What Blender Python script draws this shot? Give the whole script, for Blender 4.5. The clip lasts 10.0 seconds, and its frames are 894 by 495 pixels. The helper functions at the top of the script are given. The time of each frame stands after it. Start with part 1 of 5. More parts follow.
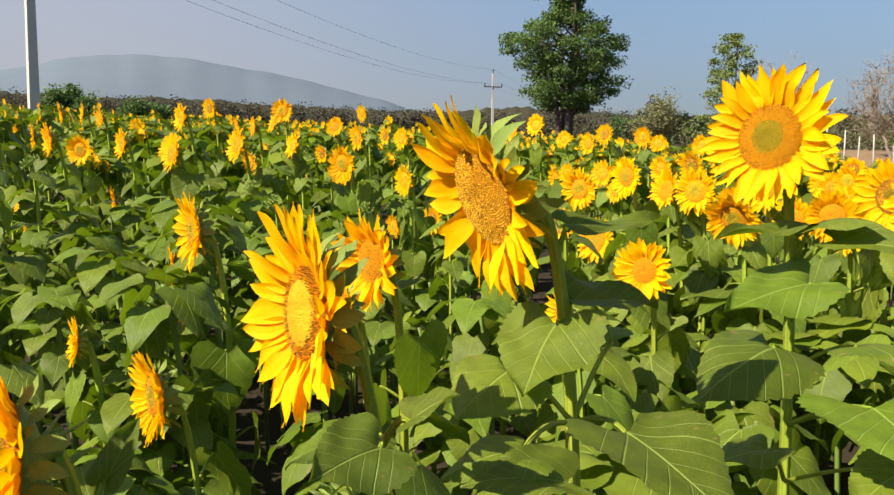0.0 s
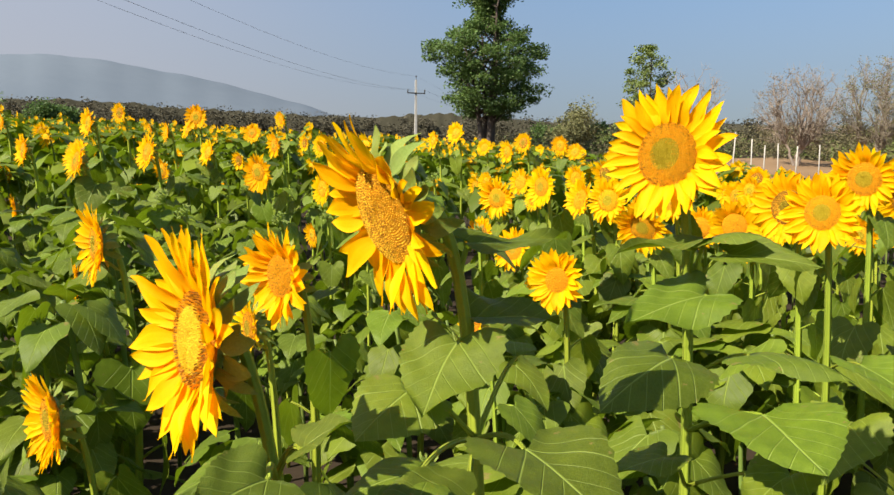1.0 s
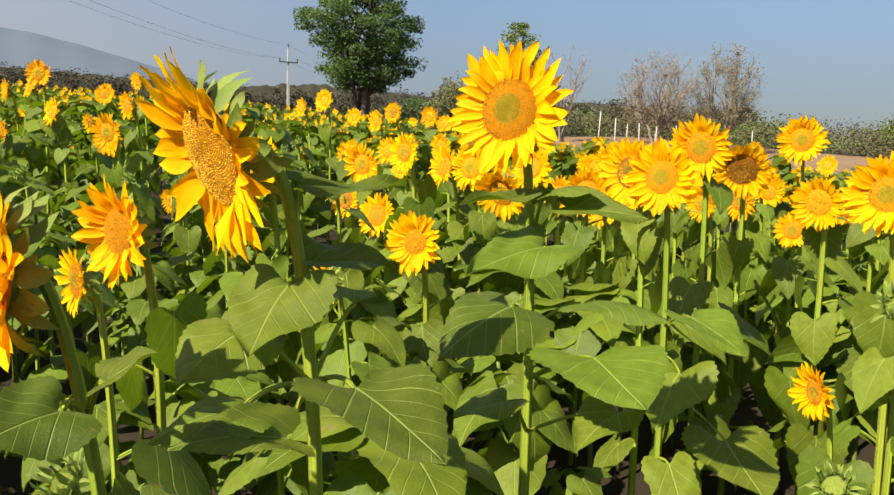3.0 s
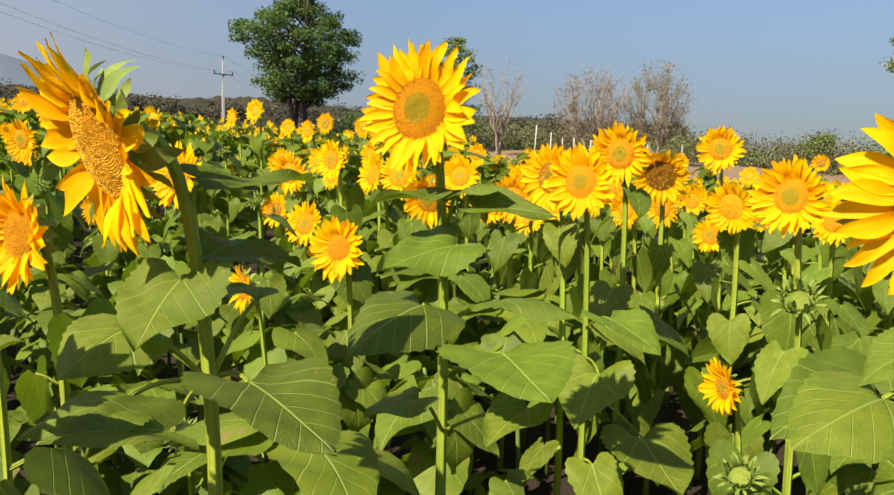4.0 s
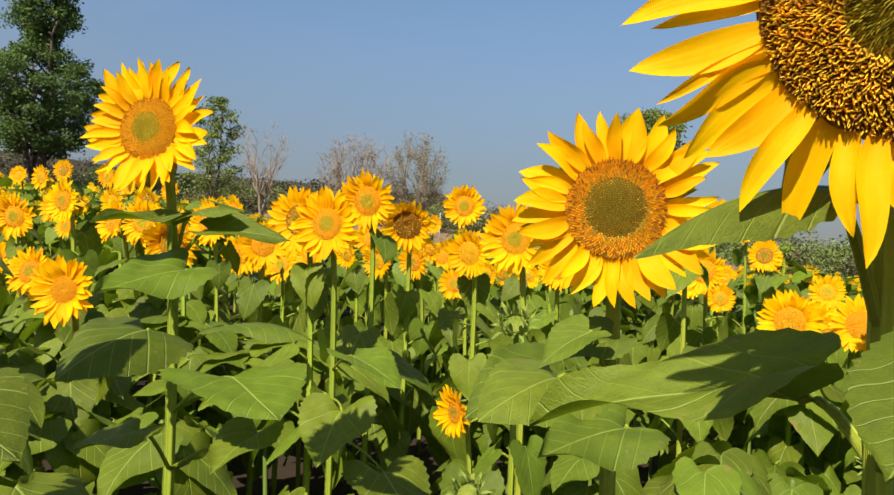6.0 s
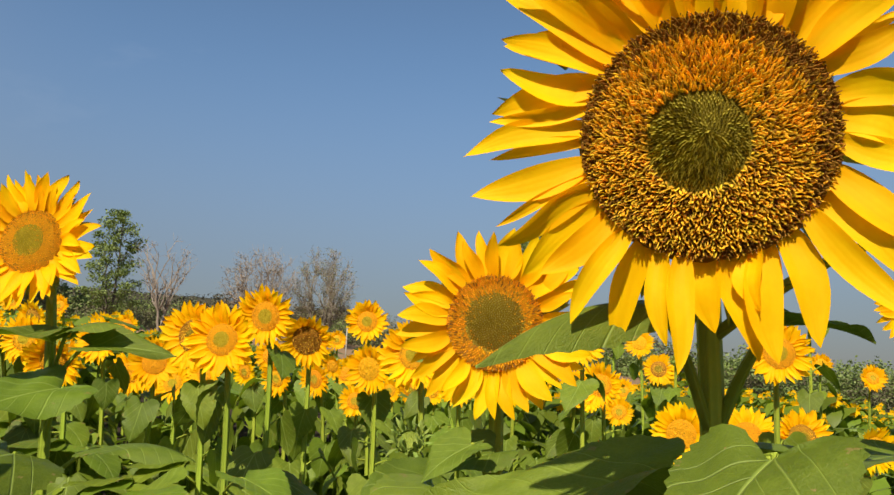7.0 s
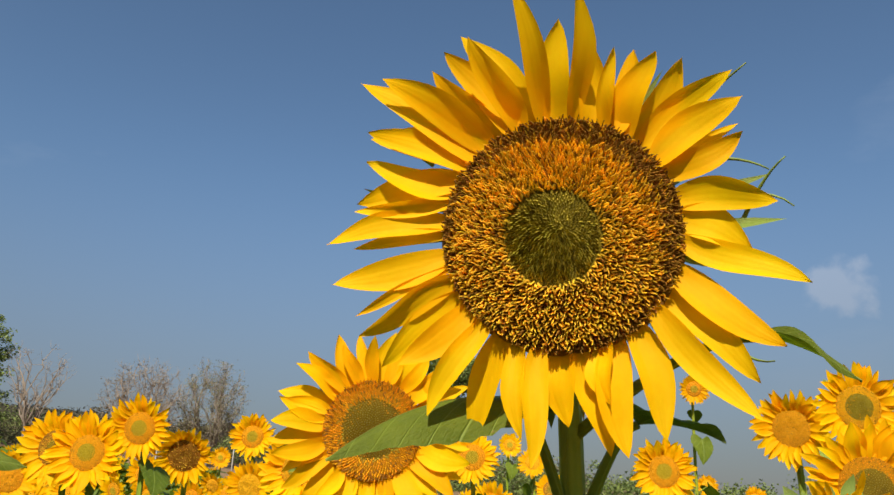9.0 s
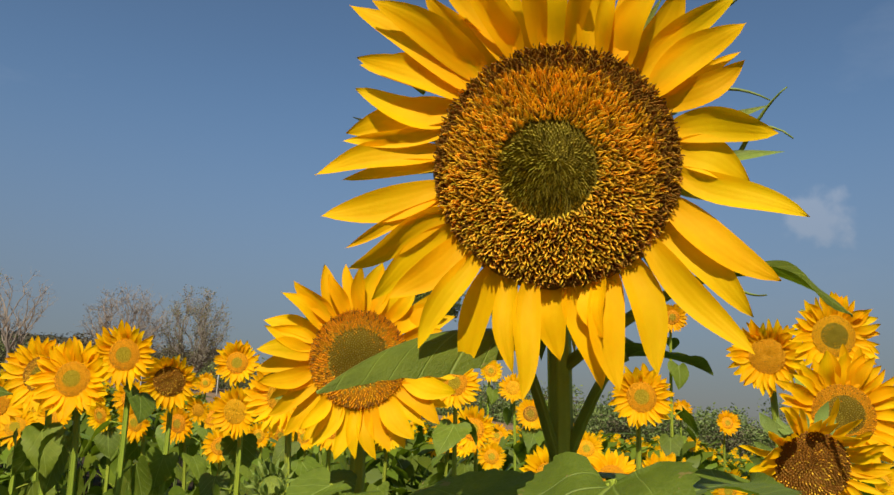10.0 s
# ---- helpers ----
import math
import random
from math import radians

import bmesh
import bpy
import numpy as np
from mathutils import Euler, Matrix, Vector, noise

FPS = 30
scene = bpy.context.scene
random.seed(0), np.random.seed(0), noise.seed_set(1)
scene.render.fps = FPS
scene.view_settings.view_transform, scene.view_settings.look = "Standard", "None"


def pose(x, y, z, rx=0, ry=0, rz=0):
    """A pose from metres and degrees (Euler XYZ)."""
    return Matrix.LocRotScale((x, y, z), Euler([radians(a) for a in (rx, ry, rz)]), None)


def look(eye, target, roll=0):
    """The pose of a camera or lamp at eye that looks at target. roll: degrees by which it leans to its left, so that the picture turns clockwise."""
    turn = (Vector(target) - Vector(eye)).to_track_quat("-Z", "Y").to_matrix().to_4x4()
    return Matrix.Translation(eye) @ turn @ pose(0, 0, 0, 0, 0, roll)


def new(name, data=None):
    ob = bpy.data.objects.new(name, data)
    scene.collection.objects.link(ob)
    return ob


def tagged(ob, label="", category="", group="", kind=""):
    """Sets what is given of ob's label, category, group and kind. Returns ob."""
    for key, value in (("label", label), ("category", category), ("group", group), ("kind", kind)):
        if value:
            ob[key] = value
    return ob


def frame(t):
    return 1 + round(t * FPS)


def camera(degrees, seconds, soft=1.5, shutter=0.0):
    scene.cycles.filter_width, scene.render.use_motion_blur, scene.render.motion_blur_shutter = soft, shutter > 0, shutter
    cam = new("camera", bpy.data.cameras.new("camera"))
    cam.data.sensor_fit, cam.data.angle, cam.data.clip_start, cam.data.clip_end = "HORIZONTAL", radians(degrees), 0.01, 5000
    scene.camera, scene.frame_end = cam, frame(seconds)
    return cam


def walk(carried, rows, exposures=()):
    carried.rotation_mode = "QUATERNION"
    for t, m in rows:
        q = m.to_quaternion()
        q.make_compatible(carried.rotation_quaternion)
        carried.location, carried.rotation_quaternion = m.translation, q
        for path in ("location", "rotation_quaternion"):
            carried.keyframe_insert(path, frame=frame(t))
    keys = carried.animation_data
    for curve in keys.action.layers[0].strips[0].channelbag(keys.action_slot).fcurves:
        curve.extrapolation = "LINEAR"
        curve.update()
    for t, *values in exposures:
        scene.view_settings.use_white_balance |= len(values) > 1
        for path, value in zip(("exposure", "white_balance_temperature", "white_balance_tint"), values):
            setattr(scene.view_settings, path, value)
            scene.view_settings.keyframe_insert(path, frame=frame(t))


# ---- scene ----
cam = camera(60.5, 10.0)
PATH = [
    (0, (0.142, 0.283, 1.472), (0.129, 2.275, 1.291), 0.5),
    (0.5, (0.159, 0.274, 1.484), (0.253, 2.265, 1.321), 0.4),
    (1, (0.171, 0.284, 1.489), (0.355, 2.269, 1.325), 0.6),
    (1.5, (0.183, 0.283, 1.488), (0.445, 2.259, 1.331), 0.8),
    (2, (0.188, 0.28, 1.481), (0.505, 2.245, 1.287), 1.2),
    (2.5, (0.202, 0.272, 1.469), (0.613, 2.218, 1.252), 1.5),
    (3.8, (0.262, 0.267, 1.427), (0.886, 2.155, 1.21), 1.7),
    (4, (0.272, 0.252, 1.425), (0.926, 2.133, 1.24), 1.6),
    (4.5, (0.287, 0.255, 1.41), (1.103, 2.075, 1.264), 1.6),
    (5, (0.31, 0.245, 1.399), (1.326, 1.966, 1.317), 2.0),
    (5.2, (0.314, 0.231, 1.384), (1.387, 1.919, 1.327), 2.0),
    (6.5, (0.305, 0.174, 1.353), (1.555, 1.732, 1.457), 2.9),
    (7, (0.314, 0.153, 1.353), (1.659, 1.599, 1.669), 2.2),
    (7.5, (0.316, 0.141, 1.344), (1.754, 1.435, 1.851), 2.1),
    (8, (0.322, 0.132, 1.344), (1.769, 1.389, 1.918), 2.6),
    (8.5, (0.329, 0.145, 1.342), (1.786, 1.376, 1.943), 2.7),
    (9, (0.333, 0.14, 1.34), (1.794, 1.358, 1.959), 2.4),
    (9.5, (0.336, 0.15, 1.341), (1.812, 1.38, 1.899), 2.5),
    (10, (0.336, 0.149, 1.344), (1.868, 1.356, 1.785), 2.3),
]
walk(cam, [(t, look(eye, target, roll)) for t, eye, target, roll in PATH], [(0.0, 0.93), (4.5, 0.86), (6.5, 0.56), (8.0, 0.41), (9.2, 0.35), (10.0, 0.17)])

# world, sun, exposure
SUN_BEARING, SUN_HEIGHT = 240.0, 43.0
world = bpy.data.worlds.new("sky")
scene.world = world
world.use_nodes = True
wn, wl = world.node_tree.nodes, world.node_tree.links
wn.clear()
sky = wn.new("ShaderNodeTexSky")
sky.sky_type, sky.sun_disc = "NISHITA", False
sky.sun_elevation, sky.sun_rotation = radians(SUN_HEIGHT), radians(SUN_BEARING)
sky.air_density, sky.dust_density, sky.ozone_density, sky.altitude = 1.0, 0.5, 0.6, 300
coord = wn.new("ShaderNodeTexCoord")
stretch = wn.new("ShaderNodeMapping")
stretch.inputs["Scale"].default_value = (1.0, 1.0, 2.6)
cloud = wn.new("ShaderNodeTexNoise")
cloud.inputs["Scale"].default_value, cloud.inputs["Detail"].default_value, cloud.inputs["Roughness"].default_value = 2.3, 7, 0.55
ramp = wn.new("ShaderNodeValToRGB")
ramp.color_ramp.elements[0].position, ramp.color_ramp.elements[1].position = 0.6, 0.86
ramp.color_ramp.elements[1].color = (0.15, 0.15, 0.15, 1)
veil = wn.new("ShaderNodeMix")
veil.data_type = "RGBA"
veil.inputs["B"].default_value = (7.5, 7.8, 8.4, 1)
back = wn.new("ShaderNodeBackground")
back.inputs["Strength"].default_value = 0.08
out = wn.new("ShaderNodeOutputWorld")
wl.new(coord.outputs["Generated"], stretch.inputs["Vector"])
wl.new(stretch.outputs["Vector"], cloud.inputs["Vector"])
wl.new(cloud.outputs["Fac"], ramp.inputs["Fac"])
# one small heap cloud over the far end of the field
aim = wn.new("ShaderNodeVectorMath")
aim.operation = "DISTANCE"
bend = wn.new("ShaderNodeVectorMath")
bend.operation = "MULTIPLY_ADD"
bend.inputs[1].default_value, bend.inputs[2].default_value = (0.09, 0.09, 0.09), (0.898, 0.149, 0.199)
puff = wn.new("ShaderNodeTexNoise")
puff.inputs["Scale"].default_value, puff.inputs["Detail"].default_value = 22.0, 6
wl.new(coord.outputs["Generated"], puff.inputs["Vector"])
wl.new(puff.outputs["Color"], bend.inputs[0])
wl.new(coord.outputs["Generated"], aim.inputs[0])
wl.new(bend.outputs[0], aim.inputs[1])
heap = wn.new("ShaderNodeMapRange")
heap.interpolation_type = "SMOOTHSTEP"
for key, value in (("From Min", 0.044), ("From Max", 0.022), ("To Min", 0.0), ("To Max", 0.3)):
    heap.inputs[key].default_value = value
wl.new(aim.outputs["Value"], heap.inputs["Value"])
most = wn.new("ShaderNodeMath")
most.operation = "MAXIMUM"
wl.new(ramp.outputs["Color"], most.inputs[0])
wl.new(heap.outputs["Result"], most.inputs[1])
wl.new(most.outputs[0], veil.inputs["Factor"])
hue = wn.new("ShaderNodeMix")
hue.data_type, hue.blend_type = "RGBA", "MULTIPLY"
hue.inputs["Factor"].default_value, hue.inputs["B"].default_value = 1.0, (0.85, 0.99, 1.06, 1)
wl.new(sky.outputs["Color"], hue.inputs["A"])
wl.new(hue.outputs["Result"], veil.inputs["A"])
low = wn.new("ShaderNodeSeparateXYZ")
wl.new(coord.outputs["Generated"], low.inputs["Vector"])
band = wn.new("ShaderNodeMapRange")
band.interpolation_type = "SMOOTHSTEP"
for key, value in (("From Min", 0.42), ("From Max", -0.02), ("To Min", 0.0), ("To Max", 0.86)):
    band.inputs[key].default_value = value
wl.new(low.outputs["Z"], band.inputs["Value"])
haze = wn.new("ShaderNodeMix")
haze.data_type = "RGBA"
haze.inputs["B"].default_value = (1.42, 1.3, 1.48, 1)
wl.new(band.outputs["Result"], haze.inputs["Factor"])
wl.new(veil.outputs["Result"], haze.inputs["A"])
# thin cloud over the western sky
west = wn.new("ShaderNodeMapRange")
west.interpolation_type = "SMOOTHSTEP"
for key, value in (("From Min", 0.3), ("From Max", -0.5), ("To Min", 0.0), ("To Max", 0.5)):
    west.inputs[key].default_value = value
wl.new(low.outputs["X"], west.inputs["Value"])
thin_cloud = wn.new("ShaderNodeMix")
thin_cloud.data_type = "RGBA"
thin_cloud.inputs["B"].default_value = (4.1, 3.9, 4.15, 1)
wl.new(west.outputs["Result"], thin_cloud.inputs["Factor"])
wl.new(haze.outputs["Result"], thin_cloud.inputs["A"])
wl.new(thin_cloud.outputs["Result"], back.inputs["Color"])
wl.new(back.outputs["Background"], out.inputs["Surface"])

sun = new("sun", bpy.data.lights.new("sun", "SUN"))
sun.data.energy, sun.data.angle, sun.data.color = 5.0, radians(0.55), (1.0, 0.9, 0.74)
sun_dir = Vector((math.sin(radians(SUN_BEARING)) * math.cos(radians(SUN_HEIGHT)), math.cos(radians(SUN_BEARING)) * math.cos(radians(SUN_HEIGHT)), math.sin(radians(SUN_HEIGHT))))
sun.matrix_world = look(tuple(sun_dir * 50), (0, 0, 0))


# materials
def surface(name, dark, light, scale=8.0, rough=0.6, bump=0.2, fine=60.0, see_through=0.0, glow=None, spread=0.25, island=False, spec=0.4, veins=False, grooves=0.0, edge=None):
    """A natural surface: two colours mixed at two scales, a value that differs from piece to piece, fine relief."""
    m = bpy.data.materials.new(name)
    m.use_nodes = True
    n, l = m.node_tree.nodes, m.node_tree.links
    n.clear()

    def node(kind, **sets):
        made = n.new(kind)
        for key, value in sets.items():
            made.inputs[key.replace("_", " ")].default_value = value
        return made

    def maths(op, a, b=None, c=None):
        made = n.new("ShaderNodeMath")
        made.operation = op
        for k, v in enumerate((a, b, c)):
            if v is None:
                continue
            if isinstance(v, (int, float)):
                made.inputs[k].default_value = v
            else:
                l.new(v, made.inputs[k])
        return made.outputs[0]

    def mix(fac, a, b):
        made = n.new("ShaderNodeMix")
        made.data_type = "RGBA"
        for key, v in (("Factor", fac), ("A", a), ("B", b)):
            if isinstance(v, tuple):
                made.inputs[key].default_value = (*v, 1)
            elif isinstance(v, float):
                made.inputs[key].default_value = v
            else:
                l.new(v, made.inputs[key])
        return made.outputs["Result"]

    where = n.new("ShaderNodeTexCoord").outputs["Object"]
    big = node("ShaderNodeTexNoise", Scale=scale, Detail=4.0)
    small = node("ShaderNodeTexNoise", Scale=fine, Detail=5.0, Roughness=0.65)
    l.new(where, big.inputs["Vector"])
    l.new(where, small.inputs["Vector"])
    blend = maths("ADD", maths("MULTIPLY", big.outputs["Fac"], 0.9), maths("MULTIPLY", small.outputs["Fac"], 0.5))
    colour = mix(maths("SUBTRACT", blend, 0.2), dark, light)
    chance = n.new("ShaderNodeNewGeometry").outputs["Random Per Island"] if island else n.new("ShaderNodeObjectInfo").outputs["Random"]
    tone = node("ShaderNodeHueSaturation")
    l.new(colour, tone.inputs["Color"])
    l.new(maths("ADD", maths("MULTIPLY", chance, 2 * spread), 1 - spread), tone.inputs["Value"])
    l.new(maths("ADD", maths("MULTIPLY", maths("FRACT", maths("MULTIPLY", chance, 7.3)), 0.024), 0.488), tone.inputs["Hue"])
    colour = tone.outputs["Color"]
    height = small.outputs["Fac"]
    if veins or grooves or edge:
        uv = n.new("ShaderNodeUVMap")
        split = n.new("ShaderNodeSeparateXYZ")
        l.new(uv.outputs["UV"], split.inputs["Vector"])
        along, across = split.outputs["X"], maths("ABSOLUTE", maths("SUBTRACT", maths("MULTIPLY", split.outputs["Y"], 2.0), 1.0))
    if veins:
        mid = maths("SUBTRACT", 1.0, maths("MINIMUM", maths("DIVIDE", across, maths("SUBTRACT", 0.042, maths("MULTIPLY", along, 0.026))), 1.0))
        slant = maths("SUBTRACT", along, maths("MULTIPLY", maths("POWER", across, 0.9), 0.58))
        lane = maths("PINGPONG", maths("MULTIPLY", slant, 4.7), 0.5)
        thin_rib = maths("ADD", 0.045, maths("MULTIPLY", maths("LESS_THAN", maths("ABSOLUTE", slant), 0.07), 0.04))
        side = maths("SUBTRACT", 1.0, maths("MINIMUM", maths("DIVIDE", lane, thin_rib), 1.0))
        side = maths("MULTIPLY", side, maths("GREATER_THAN", slant, -0.25))
        web = node("ShaderNodeTexVoronoi", Scale=34.0)
        web.feature = "DISTANCE_TO_EDGE"
        l.new(uv.outputs["UV"], web.inputs["Vector"])
        net = maths("MULTIPLY", maths("SUBTRACT", 1.0, maths("MINIMUM", maths("DIVIDE", web.outputs["Distance"], 0.12), 1.0)), 0.12)
        coarse = maths("MAXIMUM", mid, maths("MULTIPLY", side, 0.7))
        rib = maths("MAXIMUM", coarse, net)
        colour = mix(maths("MULTIPLY", rib, 0.75), colour, (0.36, 0.46, 0.09))
        height = maths("SUBTRACT", maths("MULTIPLY", height, 0.5), maths("ADD", maths("MULTIPLY", coarse, 1.1), maths("MULTIPLY", net, 0.9)))
        spot = node("ShaderNodeTexNoise", Scale=13.0, Detail=3.0)
        l.new(where, spot.inputs["Vector"])
        worn = maths("MULTIPLY", maths("GREATER_THAN", maths("ADD", maths("MULTIPLY", across, 0.17), spot.outputs["Fac"]), 0.80), 0.7)
        colour = mix(worn, colour, (0.26, 0.19, 0.06))
    if grooves:
        wave = maths("SINE", maths("MULTIPLY", split.outputs["Y"], 34.0))
        height = maths("ADD", maths("MULTIPLY", height, 0.4), maths("MULTIPLY", wave, grooves))
    if edge:
        colour = mix(maths("MULTIPLY", maths("SUBTRACT", 1.0, maths("MINIMUM", maths("MULTIPLY", along, 2.6), 1.0)), 0.8), colour, edge)
    relief = node("ShaderNodeBump", Strength=bump, Distance=0.004)
    l.new(height, relief.inputs["Height"])
    body = node("ShaderNodeBsdfPrincipled", Roughness=rough)
    body.inputs["Specular IOR Level"].default_value = spec
    l.new(colour, body.inputs["Base Color"])
    l.new(relief.outputs["Normal"], body.inputs["Normal"])
    result = body.outputs["BSDF"]
    if see_through:
        thin = node("ShaderNodeBsdfTranslucent")
        l.new(colour if glow is None else mix(0.6, colour, glow), thin.inputs["Color"])
        join = node("ShaderNodeMixShader", Fac=see_through)
        l.new(result, join.inputs[1])
        l.new(thin.outputs["BSDF"], join.inputs[2])
        result = join.outputs[0]
    end = n.new("ShaderNodeOutputMaterial")
    l.new(result, end.inputs["Surface"])
    return m


LEAF_ARGS = dict(dark=(0.062, 0.1, 0.007), light=(0.18, 0.24, 0.016), rough=0.5, bump=0.5, see_through=0.28, glow=(0.24, 0.38, 0.004), spread=0.3, spec=0.26)
M_LEAF = surface("sunflower_leaf", scale=9, veins=True, **LEAF_ARGS)
M_LEAF_MASS = surface("foliage_leaf", scale=9, veins=True, island=True, **LEAF_ARGS)
M_LEAF_FAR = surface("field_leaf", scale=3, island=True, **{**LEAF_ARGS, "spread": 0.42})
PETAL_ARGS = dict(dark=(0.98, 0.505, 0.001), light=(1.0, 0.625, 0.0012), rough=0.6, bump=0.1, see_through=0.42, glow=(1.0, 0.53, 0.001), spec=0.1)
M_PETAL = surface("yellow_petal", scale=12, spread=0.07, grooves=0.1, edge=(0.93, 0.46, 0.001), **PETAL_ARGS)
M_PETAL_FAR = surface("field_petal", scale=6, spread=0.1, island=True, **PETAL_ARGS)
M_STEM = surface("sunflower_stem", (0.19, 0.26, 0.016), (0.36, 0.43, 0.045), 10, 0.6, 0.6, 140, spread=0.12, grooves=0.5, spec=0.25)
M_STEM_FAR = surface("field_stem", (0.1, 0.16, 0.025), (0.19, 0.26, 0.05), 14, 0.6, 0.2, 60, spread=0.15, island=True)
M_BRACT = surface("green_bract", (0.13, 0.19, 0.025), (0.29, 0.37, 0.065), 20, 0.5, 0.4, 120, see_through=0.15, glow=(0.2, 0.32, 0.04), spread=0.15)
M_FLORET = surface("open_floret", (0.92, 0.52, 0.02), (1.0, 0.74, 0.06), 40, 0.6, 0.3, 300, see_through=0.3, spread=0.35, island=True, spec=0.2)
M_ORANGE = surface("orange_floret", (0.8, 0.345, 0.005), (0.95, 0.49, 0.012), 40, 0.6, 0.3, 300, see_through=0.3, spread=0.25, island=True, spec=0.2)
M_SPENT = surface("spent_floret", (0.19, 0.08, 0.008), (0.44, 0.21, 0.022), 40, 0.7, 0.4, 300, spread=0.4, island=True, spec=0.2)
M_CORE = surface("floret_bud", (0.25, 0.2, 0.012), (0.6, 0.48, 0.04), 40, 0.6, 0.3, 300, spread=0.3, island=True, spec=0.25)
M_BUD = surface("bud_floret", (0.28, 0.34, 0.015), (0.5, 0.54, 0.05), 40, 0.6, 0.3, 300, spread=0.25, island=True, spec=0.2)
M_HEART = surface("disc_heart", (0.32, 0.235, 0.008), (0.48, 0.36, 0.02), 60, 0.75, 0.9, 260, spread=0.1, spec=0.15)
M_HEART_BUD = surface("heart_floret", (0.4, 0.29, 0.01), (0.62, 0.46, 0.03), 40, 0.6, 0.3, 300, spread=0.3, island=True, spec=0.2)
M_CORE_DARK = surface("dark_floret", (0.2, 0.155, 0.01), (0.46, 0.36, 0.03), 40, 0.6, 0.3, 300, spread=0.35, island=True, spec=0.2)
M_GOLD = surface("disc_gold", (0.68, 0.42, 0.01), (0.82, 0.56, 0.02), 60, 0.75, 0.7, 260, spread=0.08, spec=0.15)
M_GOLD_BUD = surface("gold_floret", (0.72, 0.46, 0.01), (0.92, 0.66, 0.03), 40, 0.6, 0.3, 300, see_through=0.2, spread=0.2, island=True, spec=0.2)
M_RING = surface("disc_ring", (0.6, 0.24, 0.004), (0.8, 0.4, 0.009), 60, 0.75, 0.9, 260, spread=0.08, spec=0.15)
M_DARK = surface("disc_brown", (0.27, 0.12, 0.008), (0.45, 0.21, 0.02), 60, 0.8, 0.9, 260, spread=0.1, spec=0.15)
M_OLIVE = surface("disc_olive", (0.2, 0.13, 0.008), (0.34, 0.24, 0.018), 60, 0.75, 0.9, 260, spread=0.1, spec=0.15)
# soil colour is set very dark to hold the shade below the plants
M_SOIL = surface("shade_dark_soil", (0.022, 0.017, 0.011), (0.055, 0.042, 0.027), 0.25, 0.95, 0.8, 9, spread=0.0, spec=0.1)
M_PLOUGHED = surface("ploughed_soil", (0.17, 0.105, 0.06), (0.3, 0.2, 0.125), 0.15, 0.95, 0.8, 4, spread=0.0, spec=0.05)
M_BARK = surface("tree_bark", (0.06, 0.05, 0.04), (0.17, 0.14, 0.11), 3, 0.9, 0.8, 25, spread=0.1, spec=0.1)
M_PALE_BARK = surface("pale_bark", (0.17, 0.14, 0.11), (0.34, 0.29, 0.24), 3, 0.9, 0.6, 25, spread=0.1, spec=0.1)
M_TWIG = surface("pale_twig", (0.2, 0.165, 0.13), (0.34, 0.285, 0.23), 3, 0.9, 0.3, 25, spread=0.15, island=True, spec=0.05)
M_CROWN = surface("tree_leaf", (0.06, 0.12, 0.03), (0.17, 0.26, 0.065), 0.7, 0.6, 0.1, 5, see_through=0.4, spread=0.35, island=True)
M_CROWN_LIGHT = surface("light_tree_leaf", (0.11, 0.16, 0.035), (0.25, 0.31, 0.08), 0.7, 0.55, 0.1, 5, see_through=0.35, spread=0.3, island=True)
M_DRY = surface("dry_leaf", (0.17, 0.14, 0.09), (0.3, 0.26, 0.17), 0.7, 0.8, 0.1, 5, see_through=0.2, spread=0.25, island=True, spec=0.05)
M_PALE_LEAF = surface("pale_olive_leaf", (0.13, 0.14, 0.06), (0.27, 0.26, 0.12), 0.7, 0.75, 0.1, 5, see_through=0.3, spread=0.25, island=True, spec=0.1)
M_SCRUB = surface("scrub_leaf", (0.12, 0.112, 0.06), (0.2, 0.18, 0.1), 0.3, 0.85, 0.1, 3, see_through=0.3, spread=0.2, island=True, spec=0.03)
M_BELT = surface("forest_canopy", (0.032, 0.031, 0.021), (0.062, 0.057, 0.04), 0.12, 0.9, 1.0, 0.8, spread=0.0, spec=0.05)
M_BELT_LEAF = surface("forest_leaf", (0.085, 0.079, 0.056), (0.13, 0.12, 0.085), 0.1, 0.8, 0.1, 1, see_through=0.25, spread=0.18, island=True, spec=0.05)
# distance haze is mixed into the hill's colour as blue-grey
M_HILL = surface("hazed_hill_woods", (0.12, 0.148, 0.19), (0.15, 0.178, 0.222), 0.004, 1.0, 0.0, 0.03, spread=0.0, spec=0.0)
M_CONCRETE = surface("pole_concrete", (0.4, 0.38, 0.35), (0.56, 0.54, 0.5), 2, 0.85, 0.4, 30, spread=0.05, spec=0.2)
M_IRON = surface("dark_iron", (0.03, 0.03, 0.03), (0.07, 0.065, 0.06), 6, 0.5, 0.2, 60, spread=0.05)
M_WIRE = surface("wire_metal", (0.24, 0.24, 0.26), (0.34, 0.34, 0.36), 2, 0.5, 0.0, 20, spread=0.0)
M_POST = surface("whitewashed_post", (0.36, 0.34, 0.3), (0.52, 0.5, 0.45), 3, 0.9, 0.4, 30, spread=0.1, spec=0.1)


# shapes: a shape is (vertices, faces, uv, material slots)
def joined(*shapes):
    v, f, u, s, start = [], [], [], [], 0
    for a, b, c, d in shapes:
        v.append(a), u.append(c), s.extend(d)
        f.extend(tuple(i + start for i in face) for face in b)
        start += len(a)
    return np.concatenate(v), f, np.concatenate(u), s


def moved(shape, m):
    a = np.array(m)
    return (shape[0] @ a[:3, :3].T + a[:3, 3], *shape[1:])


def slotted(shape, slot):
    return (*shape[:3], [slot] * len(shape[1]))


